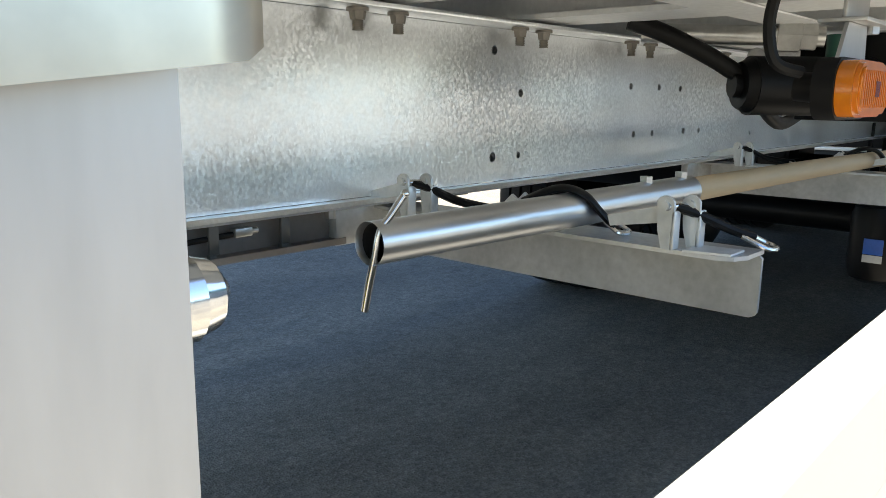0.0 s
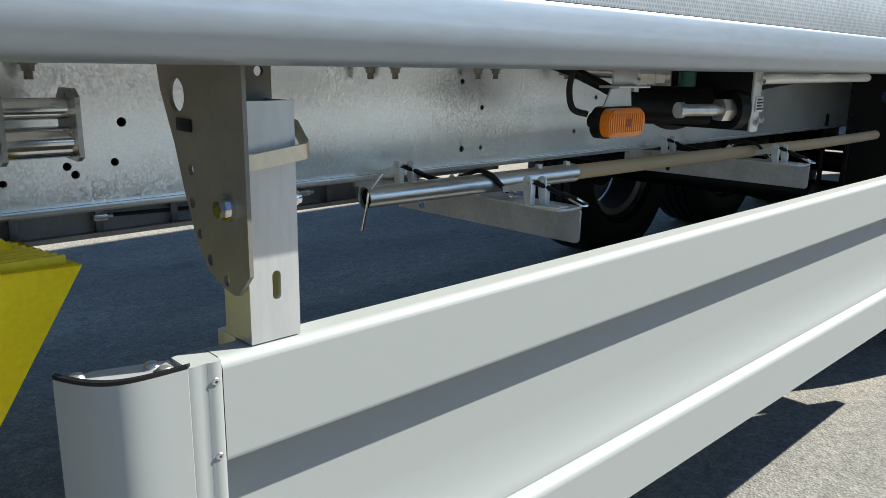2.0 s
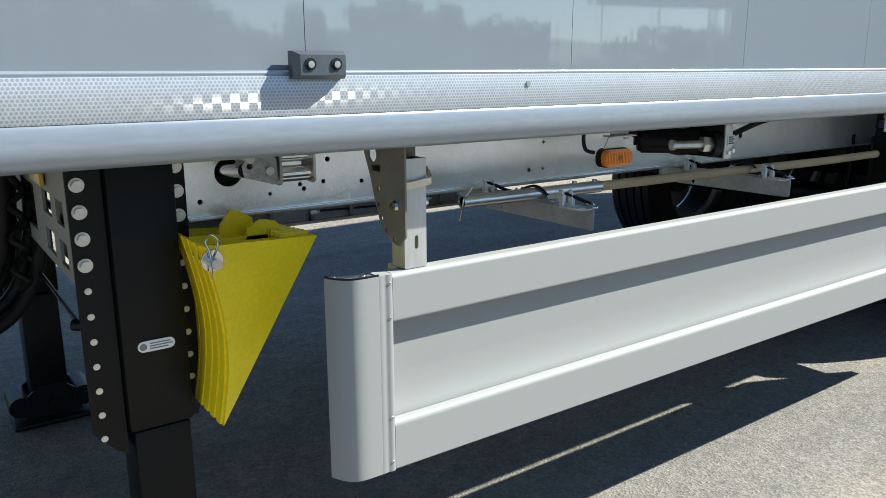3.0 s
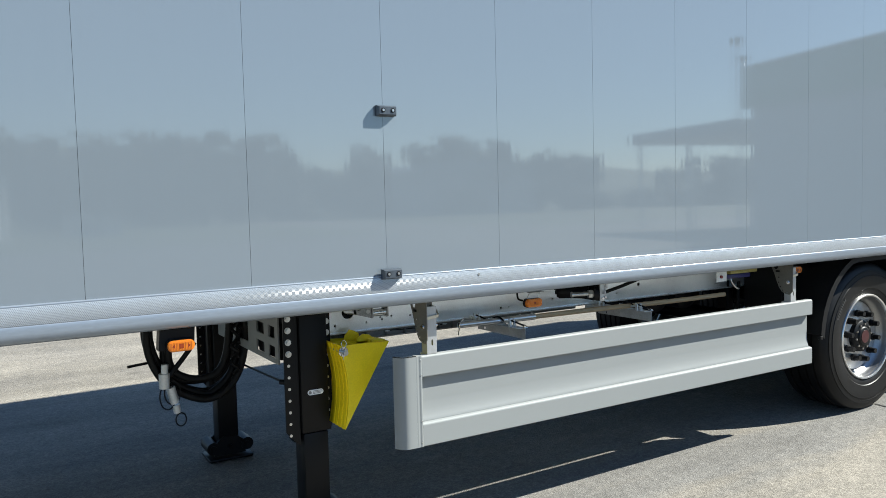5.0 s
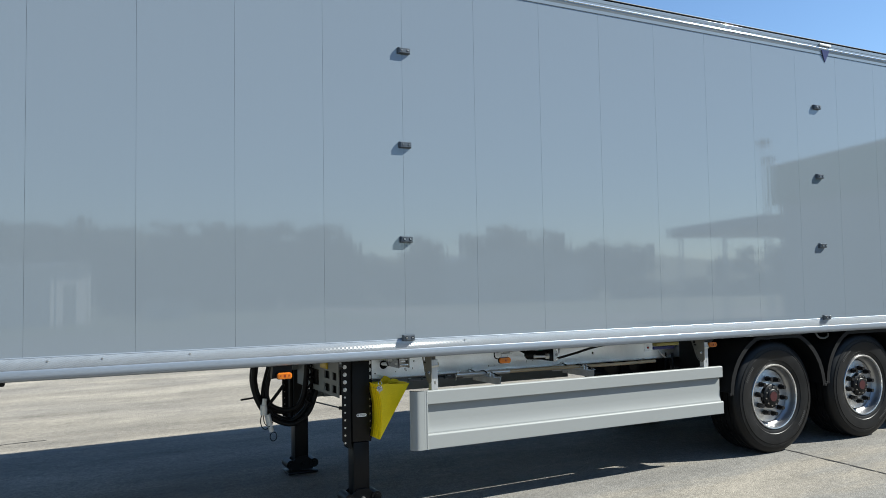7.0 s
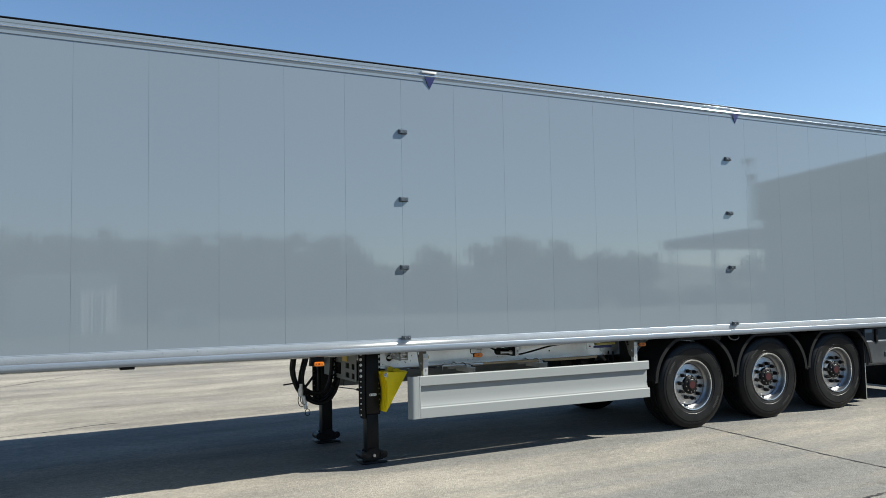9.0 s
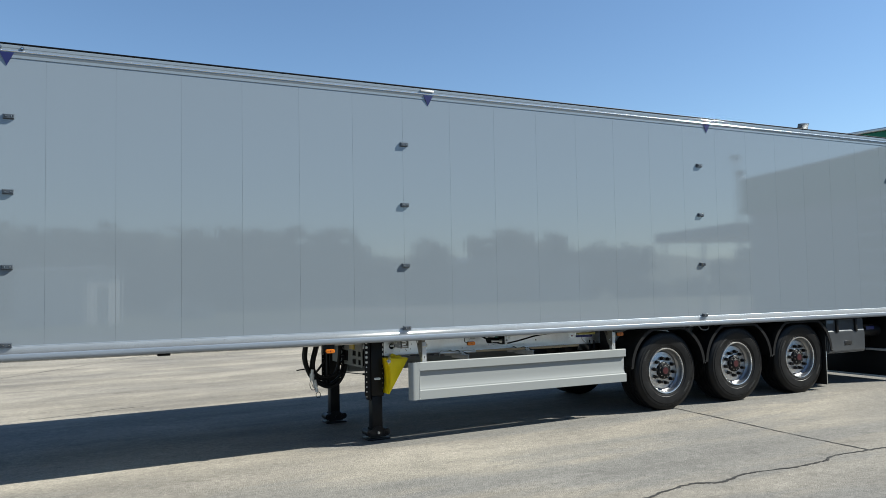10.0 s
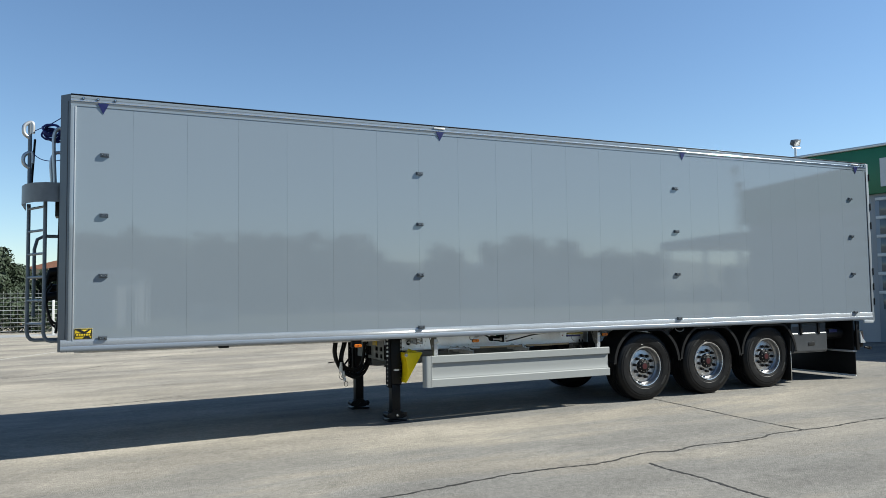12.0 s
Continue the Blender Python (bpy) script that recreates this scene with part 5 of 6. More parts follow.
    for side, base in (("sidewall_bars", -0.62), ("sidewall_mark", 2.52)):
        bm = nb()
        for k in range(9):
            t = base + k * 0.045
            c, s = math.cos(t), math.sin(t)
            m = Matrix(((-s, 0, c, 0), (0, 1, 0, 0), (c, 0, s, 0), (0, 0, 0, 1)))
            box(bm, -0.006, 0.006, -0.0015, 0.0015, 0.402, 0.428, 0, m)
        out[side] = finish(bm, side, relief)
    return out


WM = wheel_meshes()


def wheel(x, near, spin):
    z = 0.527 + fall(x)
    m = Matrix.Translation((x, 0.125 if near else FAR_Y - 0.125, z)) @ (Matrix() if near else Matrix.Rotation(math.pi, 4, "Z")) @ Matrix.Rotation(spin, 4, "Y")
    tyre = link("wheel", WM["tyre"], trailer, m, "wide black tyre on a bright steel rim with black nut caps")
    for k in ("rim", "disc", "rim_lip", "hub", "hub_screws", "hub_badge", "tyre_rib", "sidewall_bars", "sidewall_mark"):
        link(k, WM[k], tyre, m)
    for k in range(10):
        t = 2 * math.pi * k / 10
        link("nut_cap", WM["nut_cap"], tyre, m @ Matrix.Translation((0.1675 * math.cos(t), 0, 0.1675 * math.sin(t))))


def mudguard(x, near):
    z = 0.535 + fall(x)
    line = []
    for k in range(25):
        t = radians(4 + 172 * k / 24)
        line.append((x - 0.645 * math.cos(t), min(z + 0.60 * math.sin(t) ** 0.9 + 0.03, 1.108)))
    shell = line + [(x + (a - x) * 0.985, b - 0.008) for a, b in reversed(line)]
    bm = nb()
    y0, y1 = (0.085, 0.52) if near else (FAR_Y - 0.52, FAR_Y - 0.085)
    prism(bm, shell, y0, y1, "y")
    g = part("mudguard", bm, PLASTIC, trailer, "black plastic wheel mudguard")
    lip = [(x + (a - x) * 1.004, b + 0.001) for a, b in line] + [(x + (a - x) * 0.945, b - 0.030) for a, b in reversed(line)]
    bm = nb()
    yl = y0 if near else y1
    prism(bm, lip, yl - 0.009, yl - 0.001, "y") if near else prism(bm, lip, yl + 0.001, yl + 0.009, "y")
    part("mudguard_lip", bm, PLASTIC, g)
    for a, b in (line[0], line[-1]):
        bm = nb()
        box(bm, a - 0.014, a + 0.014, yl - 0.012, yl + 0.012, b - 0.03, b - 0.008, 0.003)
        part("lip_end", bm, PLASTIC, g)


for i, x in enumerate((3.865, 5.175, 6.485)):
    for near in (True, False):
        wheel(x, near, (0.15, 0.42, 0.05)[i])
        mudguard(x, near)
    bm = nb()
    cyl(bm, (x, 0.28, 0.53 + fall(x)), (x, FAR_Y - 0.28, 0.53 + fall(x)), 0.065, 20)
    box(bm, x - 0.25, x + 0.12, 0.60, 0.72, 0.60, 0.70, 0.01)
    box(bm, x - 0.25, x + 0.12, FAR_Y - 0.72, FAR_Y - 0.60, 0.60, 0.70, 0.01)
    axle = part("axle", bm, BLACK, trailer, "black axle beam with trailing arms")
    for y in (0.66, FAR_Y - 0.66):
        bm = nb()
        lathe(bm, [(0.0, 0.0), (0.085, 0.0), (0.118, 0.025), (0.125, 0.07), (0.112, 0.10), (0.125, 0.13), (0.118, 0.175), (0.085, 0.20), (0.0, 0.20)], 24, False)
        for v in bm.verts:
            v.co = Vector((v.co.x + x + 0.32, v.co.z + y, v.co.y + 0.72))
        part("air_spring", bm, RUBBER, axle)
        bm = nb()
        cyl(bm, (x - 0.33, y, 0.66), (x - 0.33, y, 0.92), 0.05, 12)
        part("damper", bm, BLACK, axle)
# lift eye seen between the arches
bm = nb()
sweep(bm, [(4.50, 0.16, 1.10), (4.53, 0.15, 1.06), (4.60, 0.15, 1.045), (4.66, 0.15, 1.06), (4.68, 0.16, 1.09)], 0.010, 10, 6)
part("lashing_ring", bm, DULL, trailer, "dull steel lashing ring under the rail")

# ---- rear underside ----
bm = nb()
box(bm, 7.06, 7.92, 0.110, 0.60, 0.575, 1.10, 0.018)
tool = part("tool_box", bm, surface("dark_glossy_box", (0.062, 0.066, 0.070), 0.13, 0, 0.08, 4), trailer, "dark grey glossy tool box")
bm = nb()
belly = [(0.108, 0.590), (0.094, 0.600), (0.088, 0.620), (0.086, 0.90), (0.088, 0.935), (0.094, 0.958), (0.104, 0.972), (0.108, 0.980), (0.1085, 1.085), (0.1095, 1.085)]
prism(bm, tight(belly), 7.075, 7.905)
for v in bm.verts:
    if v.co.z > 0.9:
        v.co.z -= 0.045 * ((v.co.x - 7.49) / 0.415) ** 2
part("box_lid", bm, bpy.data.materials["dark_glossy_box"], tool, "bulged glossy lid")
for x in (7.27, 7.71):
    bm = nb()
    box(bm, x - 0.024, x + 0.024, 0.074, 0.108, 0.90, 1.09, 0.005)
    part("box_latch", bm, PLASTIC, tool)
bm = nb()
box(bm, 7.43, 7.59, 0.081, 0.0855, 0.70, 0.765, 0.002)
part("dark_label", bm, INK, tool)
bm = nb()
box(bm, 6.99, 7.00, 0.09, 0.55, 0.12, 1.05, 0.002)
part("mud_flap", bm, PLASTIC, trailer, "black rubber mud flap behind the wheels")
bm = nb()
box(bm, 6.988, 7.002, 0.084, 0.0895, 0.12, 0.62, 0.002)
part("flap_edge", bm, BOLT, trailer)
bm = nb()
box(bm, 8.655, 8.667, 0.10, FAR_Y - 0.1, 0.125, 0.53, 0.002)
flap = part("rear_spray_flap", bm, PLASTIC, trailer, "wide black spray flap with a pale lower edge")
bm = nb()
box(bm, 8.640, 8.674, 0.10, FAR_Y - 0.1, 0.095, 0.124, 0.002)
part("flap_edge", bm, WHITE, flap)
bm = nb()
box(bm, 8.60, 8.70, 0.10, FAR_Y - 0.1, 0.535, 0.57, 0.005)
part("underrun_bar", bm, BEAM, trailer, "steel underrun bar across the rear")
bm = nb()
box(bm, 8.66, 8.74, 0.06, 0.10, 0.57, 1.10, 0.006)
part("rear_frame", bm, BLACK, trailer, "black rear frame plate")
bm = nb()
box(bm, 8.02, 8.68, 0.50, 0.53, 0.60, 1.10, 0.004)
part("rear_frame", bm, BLACK, trailer, "black rear frame plate")
bm = nb()
box(bm, 8.62, 8.655, 0.105, FAR_Y - 0.1, 0.572, 1.112, 0.004)
part("rear_crossmember", bm, BLACK, trailer, "black rear crossmember")
bm = nb()
box(bm, 8.74, 8.86, 0.07, 0.55, 0.62, 0.92, 0.02)
lampbox = part("rear_lamp_housing", bm, PLASTIC, trailer, "rear lamp housing with clear and red lenses")
bm = nb()
box(bm, 8.862, 8.885, 0.09, 0.50, 0.70, 0.86, 0.012)
part("rear_lens", bm, RED, lampbox)
bm = nb()
prism(bm, [(8.745, 0.90), (8.80, 0.79), (8.87, 0.72), (8.87, 0.70), (8.745, 0.70)], 0.045, 0.068, "y")
part("clear_lens", bm, TRIM, lampbox)
bm = nb()
cyl(bm, (8.86, 0.06, 0.62), (8.99, 0.06, 0.60), 0.014, 10)
cyl(bm, (8.99, 0.035, 0.60), (8.99, 0.085, 0.60), 0.03, 14)
part("outline_marker", bm, PLASTIC, lampbox)
bm = nb()
cyl(bm, (8.10, 0.34, 0.88), (8.55, 0.34, 0.88), 0.10, 20)
part("blue_reservoir", bm, BLACK, trailer, "black reservoir behind the tool box")
bm = nb()
box(bm, 8.16, 8.36, 0.232, 0.238, 0.90, 0.955, 0.001)
part("blue_label", bm, BLUE, trailer)
bm = nb()
box(bm, 3.3, 8.6, 0.70, 0.78, 0.96, 1.11, 0.005)
box(bm, 3.3, 8.6, 1.77, 1.85, 0.96, 1.11, 0.005)
part("inner_frame", bm, BLACK, trailer)
bm = nb()
box(bm, -2.62, -2.50, 0.10, 0.20, 1.085, 1.117, 0.006)
part("kingpin_lug", bm, BLACK, trailer)

# ---- wheel chock ----
chock = thing("wheel_chock", (-0.06, 0.50, 0.48), "yellow plastic wheel chock hanging point down beside the leg", "wheel chock")
FY, BY = 0.408, 0.628


def chock_outline():
    """Side outline: straight top, curved tread side, straight ground side."""
    arc = []
    for k in range(13):
        t = k / 12
        arc.append((-0.080 + 0.016 * t + 0.028 * math.sin(math.pi * t) * (1 + 0.1 * t), 0.893 - 0.411 * t))
    return [(0.182, 0.885)] + arc


bm = nb()
out = chock_outline()
u = [bm.verts.new((x, FY, z)) for x, z in out]
v = [bm.verts.new((x - 0.004, BY, z - 0.012 * (x > 0.1))) for x, z in out]
n = len(out)
bm.faces.new(u)
bm.faces.new(v[::-1])
for i in range(1, n):
    j = (i + 1) % n
    bm.faces.new((u[i], u[j], v[j], v[i]))
body = part("chock_shell", bm, YELLOW, chock, smooth=25)
sol = body.modifiers.new("thickness", "SOLIDIFY")
sol.thickness, sol.offset = 0.006, -1
# treads on the curved side
rib = nb()
for k in range(5):
    y = FY + 0.014 + 0.042 * k
    line = chock_outline()[1:14]
    pr = [(x - 0.0045, z) for x, z in line] + [(x + 0.002, z) for x, z in reversed(line)]
    prism(rib, pr, y, y + 0.024, "y")
part("tread_ribs", rib, YELLOW, chock)
for y in (0.455, 0.50, 0.545):
    bm = nb()
    prism(bm, [(-0.07, 0.84), (-0.075, 0.888), (0.16, 0.880), (0.02, 0.66)], y, y + 0.004, "y")
    part("inner_web", bm, YELLOW, chock)
bm = nb()
prism(bm, [(0.005, 0.87), (0.012, 0.905), (0.040, 0.938), (0.062, 0.930), (0.088, 0.915), (0.095, 0.87)], 0.560, 0.568, "y")
part("grip", bm, YELLOW, chock, "moulded yellow grip")
bm = nb()
prism(bm, [(0.05, 0.87), (0.052, 0.900), (0.085, 0.918), (0.120, 0.912), (0.135, 0.898), (0.13, 0.87)], 0.500, 0.508, "y")
part("grip", bm, YELLOW, chock, "moulded yellow grip")
bm = nb()
for k in range(9):
    box(bm, 0.10, 0.172 - 0.004 * k, 0.43 + 0.016 * k, 0.434 + 0.016 * k, 0.862, 0.895, 0.001)
part("edge_teeth", bm, YELLOW, chock)
pin = thing("chock_pin", (-0.062, 0.42, 0.862), "steel retaining pin with a washer and wire clip", "pin")
bm = nb()
cyl(bm, (-0.064, 0.62, 0.864), (-0.064, 0.372, 0.860), 0.0115, 18)
part("pin_shaft", bm, BOLT, pin)
bm = nb()
cyl(bm, (-0.064, 0.4065, 0.862), (-0.064, 0.4035, 0.862), 0.0235, 24)
part("washer", bm, CHROME, pin)
bm = nb()
sweep(bm, [(-0.071, 0.392, 0.826), (-0.070, 0.392, 0.86), (-0.072, 0.392, 0.886), (-0.078, 0.394, 0.905), (-0.066, 0.396, 0.920), (-0.052, 0.394, 0.906), (-0.058, 0.392, 0.886), (-0.066, 0.388, 0.874)], 0.0022, 8, 6)
part("wire_clip", bm, CHROME, pin)
bm = nb()
box(bm, -0.035, 0.05, 0.598, 0.619, 0.74, 0.87, 0.004)
part("chock_carrier", bm, BLACK, trailer, "black steel carrier behind the chock")

# ---- coiled air hoses by the far leg ----
hoses = thing("hose_bundle", (-0.55, 1.70, 0.70), "coiled black rubber hoses with grey couplings hanging under the trailer", "hose")
OUTER = [(-0.760, 1.117), (-0.778, 1.00), (-0.790, 0.84), (-0.752, 0.70), (-0.670, 0.585), (-0.520, 0.502), (-0.410, 0.512), (-0.320, 0.590), (-0.268, 0.73), (-0.250, 0.92), (-0.245, 1.117)]
INNER = [(-0.600, 1.117), (-0.632, 0.98), (-0.672, 0.84), (-0.676, 0.73), (-0.632, 0.655), (-0.530, 0.615), (-0.425, 0.636), (-0.368, 0.73), (-0.342, 0.92), (-0.335, 1.117)]
for line, y, dx, dz in ((OUTER, 1.36, 0.0, 0.0), (OUTER, 1.40, 0.022, 0.020), (OUTER, 1.43, 0.004, 0.030), (INNER, 1.37, 0.0, 0.0), (INNER, 1.41, -0.018, -0.016)):
    bm = nb()
    mx = -0.50
    sweep(bm, [(x + dx * (1 if x < mx else -1), y + 0.012 * math.sin(3.1 * k), z + (dz if z < 0.9 else 0)) for k, (x, z) in enumerate(line)], 0.0205, 12, 5)
    part("hose", bm, STRAP, hoses)
for p0, p1 in (((-0.300, 1.35, 1.10), (-0.330, 1.34, 0.62)), ((-0.255, 1.38, 1.10), (-0.285, 1.37, 0.66))):
    bm = nb()
    n = 15
    pts = [Vector(p0).lerp(Vector(p1), k / n) + Vector((0.020 * math.cos(2.2 * k), 0.020 * math.sin(2.2 * k), 0)) for k in range(n + 1)]
    sweep(bm, pts, 0.011, 8, 4)
    part("coiled_cable", bm, STRAP, hoses, "black coiled electric cable")
bm = nb()
cyl(bm, (-0.715, 1.315, 0.68), (-0.715, 1.320, 0.60), 0.028, 14)
cyl(bm, (-0.71, 1.312, 0.73), (-0.713, 1.315, 0.68), 0.019, 14)
cyl(bm, (-0.685, 1.320, 0.60), (-0.665, 1.325, 0.51), 0.024, 14)
cyl(bm, (-0.66, 1.325, 0.50), (-0.652, 1.325, 0.455), 0.02, 14)
part("coupling", bm, CLEAT, hoses, "grey metal hose couplings")
for c in ((-0.70, 1.320, 0.55, 0.042, 0.07), (-0.635, 1.325, 0.415, 0.028, 0.036), (-0.675, 1.320, 0.57, 0.042, 0.065)):
    bm = nb()
    sweep(bm, [(c[0] + c[3] * math.cos(radians(45 * i)), c[1], c[2] + c[4] * math.sin(radians(45 * i))) for i in range(9)], 0.004, 7, 4)
    part("wire_loop", bm, STRAP, hoses)
bm = nb()
sweep(bm, [(-0.545, 1.33, 0.83), (-0.60, 1.33, 0.76), (-0.685, 1.33, 0.66)], 0.014, 8, 4)
part("lamp_lead", bm, STRAP, hoses)

# ---- front ladder, platform and rails ----
A, B = Vector((-4.515, 0.42, 0)), Vector((-4.705, 0.80, 0))
ladder = link("front_ladder", None, trailer, Matrix.Translation((-4.6, 0.6, 1.2)), "grey tubular steel ladder with a platform on the front wall")


def rail_tube(pts, r=0.021, mat=LAD, name="ladder_rail", n=0):
    bm = nb()
    sweep(bm, pts, r, 12, n)
    return part(name, bm, mat, ladder)


for p in (A, B):
    rail_tube([p + Vector((0, 0, 2.83)), p + Vector((0, 0, 1.32)), p + Vector((0.012, 0, 1.27)), p + Vector((0.04, 0, 1.235)), p + Vector((0.08, 0, 1.225)), (-4.345, p.y, 1.225)])
for k in range(6):
    z = 1.42 + 0.27 * k
    bm = nb()
    cyl(bm, A + Vector((0, 0, z)), B + Vector((0, 0, z)), 0.015, 12)
    part("ladder_rung", bm, LAD, ladder)
rail_tube([B + Vector((0.06, 0.1, 1.5)), B + Vector((0.06, 0.1, 2.3)), B + Vector((0.09, 0.1, 2.42)), B + Vector((0.16, 0.1, 2.46)), (-4.345, B.y + 0.1, 2.46)], 0.02)
bm = nb()
deck = [(-4.352, 0.18), (-4.50, 0.18), (-4.62, 0.26), (-4.72, 0.42), (-4.77, 0.62), (-4.77, 1.25), (-4.352, 1.25)]
prism(bm, deck, 2.985, 3.02, "z")
rim = deck[:6]
plan = rim + [(x + 0.008, y + 0.006) for x, y in reversed(rim)]
prism(bm, plan, 2.80, 2.9845, "z")
part("platform", bm, surface("grey_deck_paint", (0.16, 0.17, 0.175), 0.45, 0, 0.12, 6), ladder, "grey rounded work platform")
bm = nb()
prism(bm, [(-4.352, 0.55), (-4.42, 0.6), (-4.42, 0.9), (-4.352, 0.9)], 2.68, 2.984, "z")
part("platform_bracket", bm, BLACK, ladder)
rail_tube([B + Vector((0, 0, 3.02)), B + Vector((0, 0, 3.80))], 0.022)
for z in (3.78, 3.42):
    rail_tube([B + Vector((0, 0, z - 0.16)), B + Vector((-0.06, -0.02, z - 0.11)), B + Vector((-0.06, -0.02, z - 0.02)), B + Vector((0, 0, z + 0.03)), B + Vector((0.03, 0, z + 0.01)), B + Vector((0.03, 0, z - 0.1))], 0.022, STAY, "grab_handle", 4)
rail_tube([(-4.42, 0.45, 3.02), (-4.44, 0.45, 3.5), (-4.42, 0.45, 3.66), (-4.352, 0.45, 3.70)], 0.02, STAY, "grab_handle", 4)
rail_tube([(-4.45, 0.6, 3.02), (-4.47, 0.6, 3.3), (-4.43, 0.6, 3.42), (-4.352, 0.6, 3.43)], 0.02, STAY, "grab_handle", 4)
rail_tube([B + Vector((0.02, 0.05, 3.03)), B + Vector((0.05, 0.05, 3.62))], 0.013, BLACK, "gas_strut")
rope = thing("rope_bundle", (-4.47, 0.7, 3.70), "coiled bright blue rope hanging at the trailer front", "rope")
rnd = random.Random(8)
for k in range(9):
    bm = nb()
    c = Vector((-4.45 + rnd.uniform(-0.04, 0.03), 0.68 + 0.03 * k, 3.70 + rnd.uniform(-0.03, 0.03)))
    sweep(bm, [c + Vector((0.100 * math.cos(radians(40 * i)) * rnd.uniform(0.8, 1.1), 0.01 * i, 0.062 * math.sin(radians(40 * i)) * rnd.uniform(0.8, 1.1))) for i in range(10)], 0.012, 7, 4)
    part("rope_coil", bm, ROPE, rope)
bm = nb()
sweep(bm, [(-4.68, 0.80, 3.70), (-4.6, 0.78, 3.74), (-4.48, 0.74, 3.80), (-4.36, 0.7, 3.88)], 0.005, 6, 4)
part("rope_end", bm, ROPE, rope)
bm = nb()
sweep(bm, [(-4.68, 0.80, 3.45), (-4.6, 0.78, 3.38), (-4.5, 0.74, 3.35), (-4.36, 0.7, 3.36)], 0.005, 6, 4)
part("rope_end", bm, ROPE, rope)
# couplings and lines low on the front wall
bm = nb()
for k, (x, y, z) in enumerate(((-4.42, 0.95, 2.05), (-4.44, 1.05, 1.98), (-4.42, 1.15, 1.85), (-4.45, 1.0, 1.75))):
    cyl(bm, (x + 0.06, y, z), (x - 0.06, y, z - 0.02), 0.05, 14)
    cyl(bm, (x - 0.05, y, z), (x - 0.08, y, z - 0.10), 0.03, 12)
box(bm, -4.40, -4.352, 0.85, 1.3, 1.68, 2.12, 0.01)
part("coupling_panel", bm, BLACK, trailer, "black air and electric couplings on the front wall")
for y, z in ((0.95, 1.9), (1.1, 1.85), (0.7, 1.3)):
    bm = nb()
    sweep(bm, [(-4.45, y, z), (-4.52, y, z - 0.15), (-4.47, y, z - 0.42), (-4.40, y, z - 0.5)] if z > 1.5 else [(-4.37, y, 2.9), (-4.38, y, 2.2), (-4.37, y, 1.6), (-4.40, y, 1.3)], 0.014, 8, 5)
    part("front_hose", bm, STRAP, trailer)

# ---- beyond the yard ----
def leaf_mass(bm, centres, count, size, rnd):
    """Many small leaf faces scattered over clump centres (x, y, z, r)."""
    total = sum(c[3] ** 2 for c in centres)
    for cx, cy, cz, r in centres:
        for _ in range(int(count * r * r / total)):
            d = Vector((rnd.gauss(0, 1), rnd.gauss(0, 1), rnd.gauss(0, 1))).normalized()
            p = Vector((cx, cy, cz)) + d * r * rnd.uniform(0.55, 1.08)
            a = Vector((rnd.uniform(-1, 1), rnd.uniform(-1, 1), rnd.uniform(-1, 1))).normalized()
            b = a.cross(d).normalized() if abs(a.dot(d)) < 0.95 else Vector((0, 0, 1))
            s = size * rnd.uniform(0.6, 1.4)
            bm.faces.new([bm.verts.new(p + q) for q in (a * s, b * s * 0.6, -a * s, -b * s * 0.6)])


def tree_mesh(seed, height, spread):
    rnd = random.Random(seed)
    tb = nb()
    cyl(tb, (0, 0, 0), (0.05, 0, height * 0.45), 0.22, 12, 0.13)
    clumps = []
    for k in range(24):
        t = rnd.uniform(0, 2 * math.pi)
        rr = rnd.uniform(0.15, 1) * spread
        z = height * rnd.uniform(0.28, 0.92)
        rr *= 1 - 0.55 * max(0, (z / height - 0.5) * 2)
        p = (rr * math.cos(t), rr * math.sin(t), z)
        cyl(tb, (0.03, 0, height * rnd.uniform(0.25, 0.44)), p, 0.07, 6, 0.02)
        clumps.append((*p, rnd.uniform(0.28, 0.45) * spread))
    cb = nb()
    leaf_mass(cb, clumps, 16000, 0.12, rnd)
    return finish(tb, "trunk", BARK), finish(cb, "crown", LEAF, 0)


TREES = [tree_mesh(11, 5.6, 2.3), tree_mesh(12, 4.8, 2.5), tree_mesh(13, 6.2, 2.1)]
for i, (x, y, s) in enumerate(((-12.9, 45, 1.1), (-9.5, 44, 0.98), (-11.2, 47, 0.86), (-17.5, 51, 1.2), (-6.4, 50, 0.74), (-20.5, 48, 1.1), (-7.9, 47, 0.7), (-4.6, 52, 0.7))):
    tr, cr = TREES[i % 3]
    t = thing("broadleaf_tree", (x, y, fall(x)), "leafy green broadleaf tree behind the yard fence", "tree", "trees behind the fence")
    m = Matrix.Translation((x, y, fall(x))) @ Matrix.Rotation(i * 1.3, 4, "Z") @ Matrix.Scale(s, 4)
    link("trunk", tr, t, m)
    link("crown", cr, t, m)


